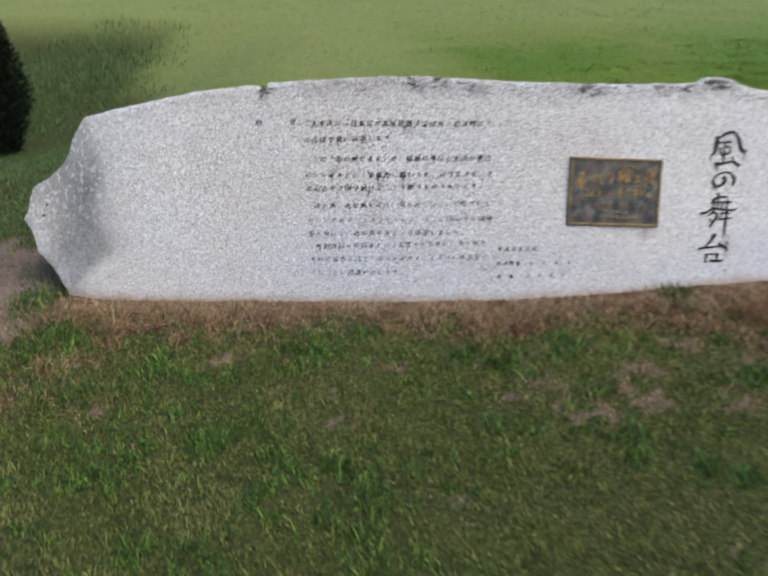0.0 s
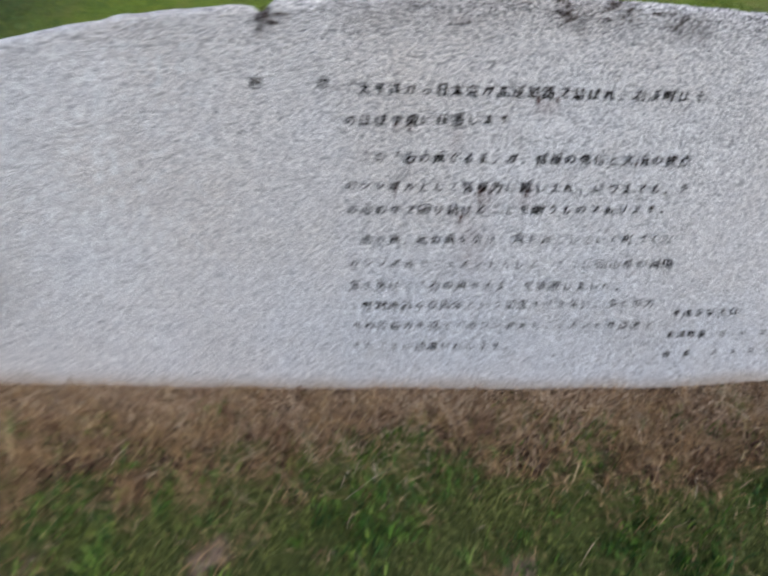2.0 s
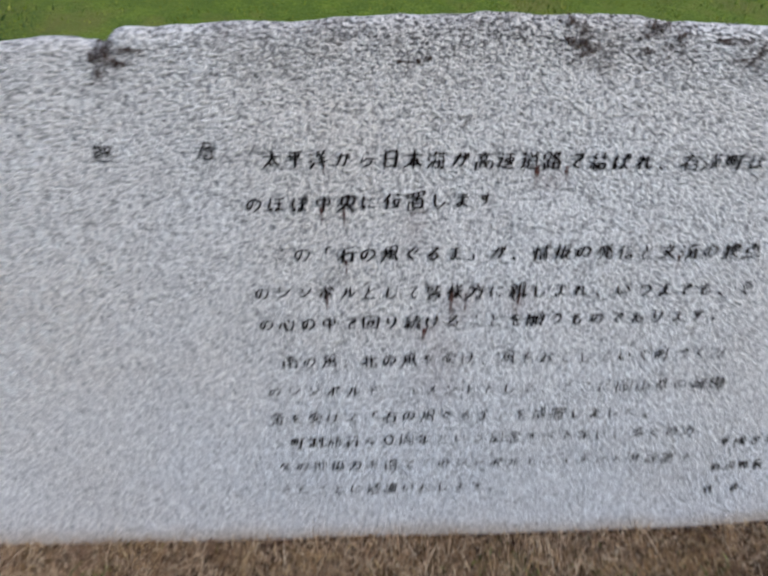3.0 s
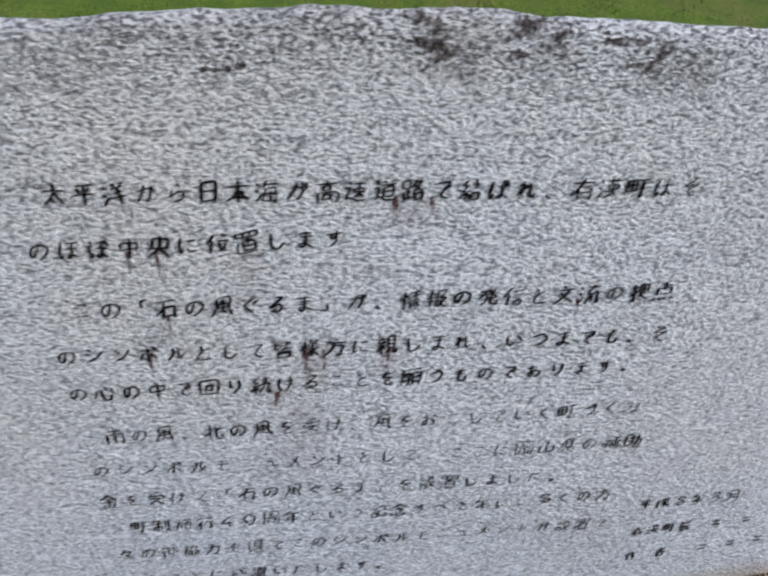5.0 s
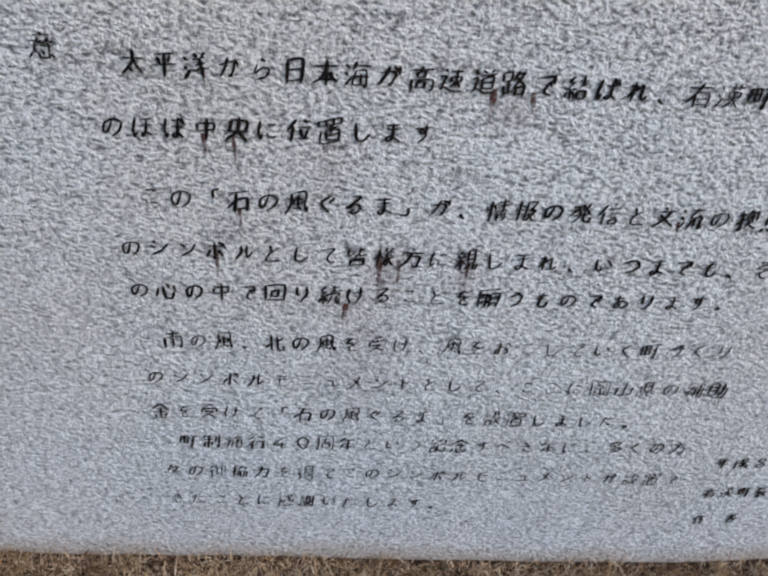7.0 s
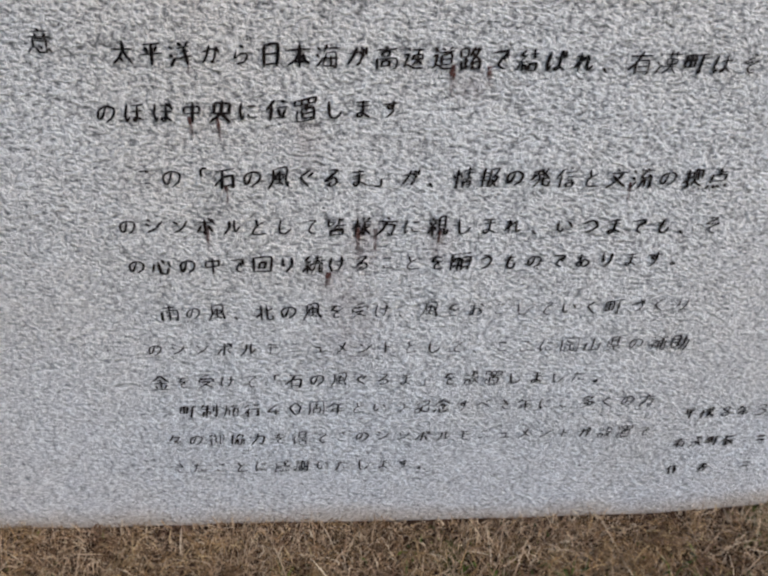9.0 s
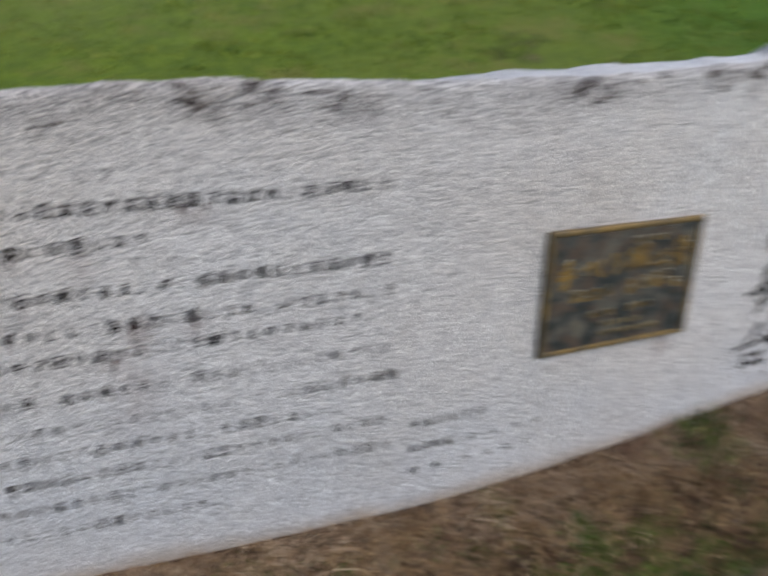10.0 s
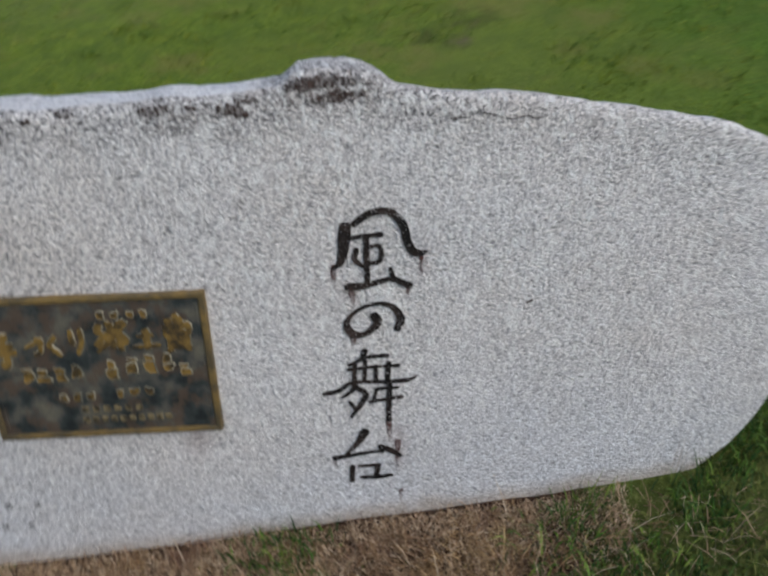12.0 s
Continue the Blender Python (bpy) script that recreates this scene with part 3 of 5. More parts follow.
def make_stone():
    mid = spaced((-1.40, 2.50, 0.0105))
    xs = np.concatenate([np.linspace(-1.498, -1.40, 18)[:-1], mid, np.linspace(2.50, 2.562, 14)[1:]])
    top = np.interp(xs, TOP_X, TOP_Z) + 0.004 * step(0.95, 0.55, xs) * step(-1.2, -0.8, xs) + 0.008 * (fuzz(xs, 0 * xs, 0.05, 79) - 0.5) + 0.003 * (fuzz(xs, 0 * xs, 0.19, 83) - 0.5)
    top = top - 0.020 * np.exp(-((xs + 0.385) / 0.018) ** 2)
    low = np.interp(xs, LOW_X, LOW_Z) + 0.008 * (fuzz(xs, 0 * xs, 0.06, 89) - 0.5)
    rows = 104
    v = np.linspace(0, 1, rows)
    verts, rim = [], []
    for i, x in enumerate(xs):
        z = low[i] + (top[i] - low[i]) * v
        p = face_point(np.full(rows, x), z)
        gap = np.minimum(z - low[i], top[i] - z)
        p[:, 1] += 0.008 * np.exp(-gap / 0.006) + 0.005 * np.exp(-np.minimum(x + 1.498, 2.562 - x) / 0.008)
        end = np.exp(-(x + 1.498) / 0.10)
        p[:, 0] += end * (0.034 * (fuzz(z, 0 * z, 0.09, 227) - 0.5) + 0.016 * (fuzz(z, 0 * z, 0.03, 229) - 0.5))
        verts += p.tolist()
        rim += (top[i] - z).tolist()
        y0, t, b = p[-1, 1], top[i], low[i]
        wide = 0.145 + 0.03 * math.sin(x * 2.1)
        thick = min(0.32, wide + 0.35 * (t - b))
        wob = [float(fuzz(x, k * 0.31, 0.13, 97)) - 0.5 for k in range(6)]
        flat = 0.085 - 0.03 * float(step(1.0, 1.35, x))
        lift = -0.003 - 0.022 * float(step(0.95, 0.55, x)) + 0.008 * float(step(1.0, 1.15, x) * step(1.78, 1.68, x)) - 0.008 * float(step(1.68, 1.8, x))
        wide = max(wide, flat + 0.03)
        verts += [(x, y0 + 0.004, t + 0.003 * wob[0]), (x, y0 + 0.5 * flat, t + 0.6 * lift + 0.004 * wob[1]),
                  (x, y0 + flat, t + lift + 0.004 * wob[2]), (x, y0 + wide, t - 0.045 + 0.014 * wob[3]),
                  (x, y0 + wide + 0.03, t - 0.10 * (t - b) - 0.03 + 0.02 * wob[4]), (x, y0 + thick, b + 0.5 * (t - b)), (x, y0 + thick - 0.02 - FACE_LEAN * (t - b), b)]
        crusty = 1.56 < x < 1.80
        rim += [0.03, 0.05, 0.05, 0.08, 0.4, 0.5, 0.5] if crusty else [0.12, 0.3, 0.3, 0.3, 0.4, 0.5, 0.5]
    ring = rows + 7
    faces = []
    for i in range(len(xs) - 1):
        a, b = i * ring, (i + 1) * ring
        for k in range(ring):
            n = (k + 1) % ring
            faces.append((a + k, b + k, b + n, a + n))
    faces.append(tuple(range(ring)))
    faces.append(tuple(range((len(xs) - 1) * ring, len(xs) * ring))[::-1])
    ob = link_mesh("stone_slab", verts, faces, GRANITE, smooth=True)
    co = np.array(verts)
    x, z, rim = co[:, 0], co[:, 2], np.array(rim)
    lichen = 0.38 * (1 - step(0.0, 0.075, rim + 0.07 * (fuzz(x, z, 0.11, 101) - 0.5))) * step(0.40, 0.56, fuzz(x, z * 0.7, 0.16, 103)) * step(-0.9, -0.3, x) * (1 - 0.85 * step(1.78, 1.92, x))
    for cx, cz, rx, rz in ((-0.385, 1.05, 0.022, 0.035), (0.31, 1.075, 0.03, 0.045), (0.42, 1.085, 0.05, 0.02), (1.08, 1.075, 0.07, 0.028), (1.40, 1.09, 0.05, 0.03), (1.66, 1.105, 0.11, 0.03), (0.56, 1.07, 0.05, 0.03)):
        q = np.hypot((x - cx) / rx, (z - cz) / rz)
        lichen = np.maximum(lichen, 0.62 * (1 - step(0.4, 1.3, q + 1.3 * (fuzz(x, z, 0.03, 107) - 0.5))))
    paint(ob, "lichen", lichen)
    # tone of the break with its painted shade, deepest beside the ridge
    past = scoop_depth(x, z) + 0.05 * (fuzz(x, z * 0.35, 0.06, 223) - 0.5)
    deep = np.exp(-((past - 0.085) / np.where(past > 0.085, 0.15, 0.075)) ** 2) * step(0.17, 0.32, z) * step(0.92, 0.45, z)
    paint(ob, "shaded_break", np.clip(step(-0.05, 0.05, past) * (0.50 + 0.5 * (fuzz(x, z, 0.12, 233) - 0.5)) * (0.72 + 0.28 * step(0.9, 0.6, z)) + 0.36 * deep, 0, 1))
    paint(ob, "coarse", (0.15 + 0.85 * step(0.42, 0.92, z + 0.35 * (fuzz(x, z, 0.4, 317) - 0.5))) * (1 - 0.45 * step(0.7, 1.1, x) - 0.3 * step(1.3, 1.7, x)) * (0.5 + 0.5 * step(-0.95, -0.1, x)))
    paint(ob, "fleck", np.maximum(0.75 * step(-0.1, -0.9, x), 0.72 * step(1.0, 1.6, x)) * step(0.15, 0.65, z + 0.3 * (fuzz(x, z, 0.3, 331) - 0.5)))
    paint(ob, "cool_foot", 0.85 * step(0.62, 0.25, z + 0.25 * (fuzz(x, z, 0.5, 313) - 0.5)) * step(-0.8, -0.1, x))
    paint(ob, "crust", (1 - step(0.03, 0.11, rim + 0.06 * (fuzz(x, z, 0.14, 131) - 0.5))) * (0.25 + 0.75 * step(-0.5, 0.1, x)) * (0.4 + 0.6 * step(2.1, 1.8, x)))
    rust = np.zeros(len(x))
    for cx, cz, length, half, power in RUST:
        d = cz - z
        if half < 0.02:
            continue
        along = step(-0.004, 0.006, d) * (1 - step(0.35 * length, length, d))
        wob = 0.006 * (fuzz(z, x * 0, 0.05, 109) - 0.5)
        rust = np.maximum(rust, min(0.9, 1.9 * power) * along * np.exp(-((x - cx - wob) / (0.55 * half)) ** 2))
    front = np.zeros(len(x), bool).reshape(-1, ring)
    front[:, :rows] = True
    paint(ob, "rust", rust * front.ravel())
    top_flat = np.zeros(len(x), bool).reshape(-1, ring)
    top_flat[:, rows:rows + 4] = True
    # painted skylight along one stretch of the flat top
    paint(ob, "top_skylight", 0.36 * top_flat.ravel() * step(1.62, 1.50, x) * step(0.7, 1.0, x))
    paint(ob, "soil", 0.55 * (1 - step(0.0, 0.05, z - ground_z(x, co[:, 1]) + 0.03 * (fuzz(x, z, 0.08, 113) - 0.5))))
    return ob


def rust(x, z, length, half=0.006, power=0.5):
    RUST.append((x, z, length, half, power))


# rust below the title characters, the inscription and the plaque
for args in ((1.655, 0.80, 0.10, 0.006, 0.35), (1.685, 0.755, 0.06, 0.009, 0.75), (1.79, 0.75, 0.05, 0.006, 0.35), (1.815, 0.81, 0.09, 0.005, 0.3), (1.683, 0.655, 0.05, 0.009, 0.5), (1.745, 0.455, 0.09, 0.009, 0.65),
             (1.762, 0.40, 0.13, 0.008, 0.45), (1.765, 0.27, 0.05, 0.006, 0.6), (1.63, 0.37, 0.05, 0.006, 0.3), (0.245, 0.91, 0.06, 0.010, 0.5), (0.29, 0.91, 0.05, 0.008, 0.4),
             (-0.08, 0.915, 0.05, 0.005, 0.35), (-0.085, 0.84, 0.05, 0.006, 0.4), (-0.05, 0.84, 0.06, 0.006, 0.3), (-0.045, 0.75, 0.06, 0.006, 0.5), (-0.075, 0.69, 0.08, 0.006, 0.55), (0.13, 0.69, 0.09, 0.009, 0.65), (0.155, 0.69, 0.07, 0.006, 0.5),
             (0.245, 0.69, 0.06, 0.007, 0.6), (0.09, 0.62, 0.05, 0.012, 0.3), (0.50, 0.765, 0.05, 0.006, 0.5), (1.36, 0.47, 0.10, 0.05, 0.16), (0.06, 0.84, 0.10, 0.03, 0.12), (0.12, 0.60, 0.2, 0.08, 0.10),
             (0.27, 0.905, 0.05, 0.035, 0.14), (0.14, 0.70, 0.10, 0.05, 0.14), (0.245, 0.70, 0.08, 0.04, 0.14), (0.10, 0.64, 0.07, 0.06, 0.10), (1.82, 0.83, 0.09, 0.026, 0.12), (1.765, 0.44, 0.15, 0.028, 0.14), (1.685, 0.775, 0.07, 0.028, 0.14)):
    rust(*args)
slab = make_stone()
monument = tagged(new("stone_monument"), "long rough grey granite slab monument carved with a black Japanese inscription", "monument")
monument.location = (0.5, 3.1, 0.1)
slab.parent = monument
slab.matrix_parent_inverse = Matrix.Translation((-0.5, -3.1, -0.1))
slab["label"] = "split grey granite slab with a broken end and stained rim"


def on_stone(ob):
    ob.parent = monument
    ob.matrix_parent_inverse = Matrix.Translation((-0.5, -3.1, -0.1))
    return ob


# ---- the carved title: brush strokes of (x, z, width) in centimetres ----
def brush(strokes, name, origin=1.73, material=None, label="large carved title character painted black", bold=0.97, ragged=0.10, proud=0.0025):
    bm = bmesh.new()
    for stroke in strokes:
        pts = np.array(stroke, float) * np.array([1, 1, bold])
        t = np.arange(len(pts))
        fine = np.linspace(0, len(pts) - 1, 7 * (len(pts) - 1) + 1)
        # Catmull-Rom through the given points
        ext = np.vstack([2 * pts[0] - pts[1], pts, 2 * pts[-1] - pts[-2]])
        curve = []
        for f in fine:
            k = min(int(f), len(pts) - 2)
            u = f - k
            p0, p1, p2, p3 = ext[k], ext[k + 1], ext[k + 2], ext[k + 3]
            curve.append(0.5 * ((2 * p1) + (p2 - p0) * u + (2 * p0 - 5 * p1 + 4 * p2 - p3) * u * u + (3 * p1 - p0 - 3 * p2 + p3) * u ** 3))
        curve = np.array(curve)
        way = np.gradient(curve[:, :2], axis=0)
        way /= np.linalg.norm(way, axis=1)[:, None] + 1e-9
        side = np.column_stack([-way[:, 1], way[:, 0]])
        half = np.maximum(curve[:, 2] / 2, 0.10)
        # rounded ends
        cap = np.array([-0.85, -0.55, 0.0])
        start = [(curve[0, :2] + way[0] * half[0] * c, half[0] * math.sqrt(max(0.05, 1 - c * c)), side[0]) for c in cap[:2]]
        end = [(curve[-1, :2] - way[-1] * half[-1] * c, half[-1] * math.sqrt(max(0.05, 1 - c * c)), side[-1]) for c in cap[1::-1]]
        body = start + [(c[:2], h, s) for c, h, s in zip(curve, half, side)] + end
        rows = []
        for c, h, s in body:
            h = h * (1 + ragged * (random.random() - 0.5))
            row = []
            for k in (-1, -0.5, 0.5, 1):
                p = (c + s * h * k) / 100
                q = face_point(origin + p[0], p[1], proud if abs(k) < 1 else (proud * 0.48 if material else proud + 0.0010))
                row.append(bm.verts.new(q.tolist()))
            rows.append(row)
        for r0, r1 in zip(rows, rows[1:]):
            for k in range(3):
                bm.faces.new((r0[k], r0[k + 1], r1[k + 1], r1[k]))
    bmesh.ops.recalc_face_normals(bm, faces=bm.faces)
    return on_stone(part(name, bm, material or TITLE_INK, monument, label))


brush((
    ((-4.9, 87.4, 2.3), (-5.2, 85.1, 2.3), (-5.6, 82.3, 1.8), (-6.4, 80.4, 1.2), (-7.7, 79.7, 0.5)),
    ((-3.3, 87.9, 1.3), (-1.1, 89.4, 1.4), (1.5, 90.1, 1.4), (3.7, 89.3, 1.5), (5.4, 87.1, 1.6), (6.0, 84.3, 1.6), (7.0, 82.1, 1.6), (8.4, 81.6, 1.3), (9.5, 82.0, 0.4)),
    ((-3.9, 85.3, 0.9), (-1.2, 85.6, 0.9), (1.3, 85.7, 1.2)),
    ((-1.3, 85.3, 1.2), (-1.4, 80.1, 1.2), (-1.4, 76.7, 1.1)),
    ((-3.2, 82.9, 1.2), (-3.5, 81.2, 1.1), (-2.1, 79.7, 0.7)),
    ((-1.3, 83.4, 0.7), (0.9, 83.5, 0.8), (1.3, 81.8, 1.0), (0.7, 80.4, 1.0), (-1.5, 80.3, 0.7)),
    ((-5.0, 75.9, 1.7), (-2.1, 75.9, 1.4), (1.5, 76.7, 1.1), (3.3, 76.9, 1.1), (4.9, 76.0, 1.3), (6.3, 75.3, 1.4)),
    ((2.9, 78.9, 0.8), (3.3, 76.7, 1.3)),
), "carved_character")
brush((
    ((-0.4, 69.6, 1.8), (0.1, 68.3, 1.8), (-1.2, 66.6, 1.4), (-3.1, 65.7, 1.3), (-4.9, 66.3, 1.7), (-5.7, 68.3, 1.3), (-4.4, 70.3, 0.9), (-1.9, 71.7, 0.8), (0.9, 72.1, 0.9), (3.2, 71.1, 1.2), (4.5, 68.7, 1.6), (3.8, 66.6, 1.5)),
), "carved_character")
brush((
    ((-2.6, 62.2, 1.3), (-3.3, 60.5, 1.1), (-5.8, 59.3, 0.7)),
    ((-2.4, 60.8, 0.8), (1.6, 60.9, 1.0)),
    ((-6.0, 58.3, 0.8), (-1.0, 58.5, 0.7), (3.8, 58.4, 0.8)),
    ((-4.6, 59.5, 1.0), (-4.9, 55.4, 1.0)),
    ((-2.6, 59.9, 0.9), (-2.9, 55.7, 0.9)),
    ((-0.6, 58.6, 0.9), (-0.7, 55.3, 0.9)),
    ((1.9, 59.1, 1.1), (1.5, 54.7, 1.1)),
    ((-10.8, 53.3, 1.1), (-8.0, 53.8, 1.1), (-5.5, 55.3, 1.0), (-1.2, 55.2, 0.9), (2.7, 54.9, 1.0), (5.6, 54.9, 0.9), (7.6, 55.8, 0.3)),
    ((-4.6, 55.0, 1.1), (-5.6, 53.4, 1.0), (-7.5, 52.1, 0.6)),
    ((-4.3, 54.0, 1.1), (-2.8, 52.5, 1.2), (-3.8, 50.2, 1.2), (-5.9, 47.3, 0.7)),
    ((-6.0, 50.9, 0.8), (-5.0, 49.3, 0.8)),
    ((-0.7, 53.5, 0.8), (2.6, 53.4, 0.8), (3.6, 53.4, 0.6)),
    ((-0.7, 53.2, 0.8), (-1.2, 51.2, 0.8)),
    ((-2.1, 50.5, 0.8), (1.6, 50.9, 0.8), (4.3, 51.1, 0.9)),
    ((2.0, 54.9, 1.1), (1.7, 49.7, 1.2), (1.5, 45.7, 1.1)),
), "carved_character")
brush((
    ((-3.5, 43.2, 2.1), (-5.0, 40.6, 1.3), (-8.1, 37.2, 0.7)),
    ((-9.9, 37.2, 1.2), (-7.0, 37.5, 1.1), (-1.9, 38.0, 0.8), (-0.1, 37.9, 1.0)),
    ((-0.3, 39.1, 1.5), (1.7, 38.0, 1.4), (3.6, 36.6, 0.9)),
    ((-6.4, 34.6, 1.2), (-6.7, 30.8, 1.2)),
    ((-5.0, 34.5, 0.8), (-0.8, 34.5, 1.0)),
    ((-1.2, 34.0, 1.3), (-1.5, 31.4, 1.2)),
    ((-4.6, 31.5, 0.9), (-1.6, 31.3, 1.1), (1.6, 31.6, 0.9)),
), "carved_character")


# ---- stains and cracks on the face, in centimetres ----
def faded(ob, top, low):
    z = np.array([v.co.z for v in ob.data.vertices])
    paint(ob, "fade", np.clip((z - low) / (top - low), 0, 1))


for cx, top, length, half, power in RUST:
    if half < 0.02:
        sway, w = random.uniform(-0.25, 0.25), 100 * half * (1.5 if cx > 1.5 else 0.78)
        ob = brush((((cx * 100, top * 100, w), (cx * 100 + sway, (top - 0.45 * length) * 100, w * 0.7), (cx * 100 + 0.4 * sway, (top - length) * 100, w * 0.3)),), "rust_streak", 0, RUST_STAIN, "thin reddish-brown rust drip", 1.0, 0.5, 0.0014)
        faded(ob, top, top - length * (0.75 + 0.5 * power))
for strokes in ((((24.3, 112.0, 0.6), (26.2, 111.9, 1.1), (27.8, 110.9, 1.5), (28.5, 110.3, 1.6), (28.5, 109.0, 1.3), (29.8, 108.2, 0.9), (27.9, 107.1, 0.7), (27.0, 106.2, 0.3)), ((25.8, 109.5, 0.5), (27.8, 108.7, 1.2), (28.6, 109.0, 0.8))),
                (((37.0, 111.6, 0.9), (39.8, 111.5, 1.0), (38.6, 111.0, 1.1), (38.9, 110.4, 0.8), (37.1, 110.1, 0.6), (36.0, 109.6, 0.3)), ((43.4, 110.5, 0.6), (41.9, 110.2, 0.7), (42.1, 109.2, 0.4)), ((37.6, 108.1, 0.9), (38.5, 108.0, 0.8))),
                (((53.4, 109.9, 0.6), (54.5, 109.4, 0.9), (54.6, 108.4, 0.8), (53.6, 107.3, 0.6), (52.3, 105.7, 0.25)), ((47.8, 109.7, 0.8), (50.5, 109.6, 0.9), (52.5, 109.8, 0.7)), ((50.5, 107.0, 0.5), (52.4, 107.1, 0.6))),
                (((-37.2, 107.0, 1.6), (-38.9, 105.7, 1.9), (-39.4, 104.6, 1.0), (-39.2, 102.9, 0.7)), ((-39.2, 105.4, 0.9), (-37.2, 104.6, 0.9), (-34.8, 104.4, 0.5)), ((-36.0, 106.2, 0.8), (-33.0, 106.3, 0.6))),
                (((2.5, 105.8, 0.4), (5.1, 105.9, 0.45), (7.0, 106.4, 0.6)),),
                (((110.3, 108.5, 0.6), (111.5, 107.4, 0.7), (110.7, 106.2, 0.7), (108.5, 105.1, 0.7), (106.6, 105.8, 0.4)), ((102.0, 107.6, 1.4), (104.0, 108.6, 2.4), (106.4, 109.2, 1.6), (108.2, 109.6, 0.6)), ((103.2, 106.4, 0.8), (105.2, 106.9, 1.0))),
                (((123.6, 109.6, 0.7), (125.0, 109.5, 1.2), (126.0, 109.6, 0.6)), ((118.0, 108.4, 0.6), (119.0, 108.7, 0.8))),
                (((136.5, 109.2, 0.8), (138.9, 109.1, 1.5), (141.0, 109.7, 0.7)), ((144.0, 109.5, 0.8), (145.0, 109.2, 1.0))),
                (((149.0, 109.0, 0.9), (151.6, 108.4, 1.8), (153.5, 107.6, 0.7)), ((152.0, 110.0, 0.8), (155.0, 110.2, 0.9))),
                (((160.0, 111.5, 1.2), (163.0, 112.0, 2.0), (167.0, 112.3, 1.7), (171.0, 111.8, 0.9)), ((164.0, 109.3, 0.9), (168.0, 109.8, 1.4), (172.5, 110.2, 0.7)))):
    for stroke in strokes:
        ob = brush((stroke,), "lichen_streak", 0, LICHEN, "dark brown lichen on the rim of the slab", 1.15, 1.0, 0.0016)
        paint(ob, "fade", np.full(len(ob.data.vertices), 0.85))
for stroke, strength in ((((-39.2, 102.6, 0.5), (-40.6, 101.5, 0.5), (-44.2, 101.2, 0.4), (-46.0, 100.5, 0.45), (-54.0, 100.0, 0.35), (-59.4, 99.1, 0.4), (-64.8, 98.7, 0.35), (-72.0, 98.1, 0.4)), 0.34),
                         (((185.4, 105.7, 0.3), (187.2, 105.2, 0.42), (189.9, 105.3, 0.32), (191.2, 105.9, 0.42), (193.4, 105.6, 0.34), (195.2, 104.9, 0.42), (197.6, 104.5, 0.34), (199.4, 105.0, 0.4), (200.8, 104.4, 0.34), (202.6, 104.6, 0.25)), 0.62)):
    ob = brush((stroke,), "hairline_crack", 0, CRACK, "fine dark crack in the granite", 1.0, 0.9, 0.0014)
    paint(ob, "fade", np.full(len(ob.data.vertices), strength))
for cx, z0, z1, w in ((-0.62, 0.89, 0.97, 0.55), (-0.765, 0.83, 0.90, 0.5), (2.36, 0.833, 0.864, 0.34), (-0.70, 0.93, 0.96, 0.4), (2.243, 0.752, 0.777, 0.3)):
    ob = brush((((cx * 100 + 0.4, z1 * 100, w * 0.6), (cx * 100 + 0.2, (z0 + z1) * 50, w), (cx * 100, z0 * 100, w * 0.5)),), "scratch_mark", 0, SCRATCH, "pale scratch in the granite", 1.0, 0.6, 0.0014)
    paint(ob, "fade", np.full(len(ob.data.vertices), 0.85))
for cx, cz, w in ((-1.40, 0.535, 0.9), (-1.416, 0.486, 1.1), (2.02, 0.70, 0.6)):
    ob = brush((((cx * 100 - 0.5, cz * 100, w), (cx * 100 + 0.3, cz * 100 + 0.3, w * 0.8)),), "dark_pit", 0, CRACK, "small dark pit in the stone", 1.0, 0.8, 0.0014)
    paint(ob, "fade", np.full(len(ob.data.vertices), 0.9))


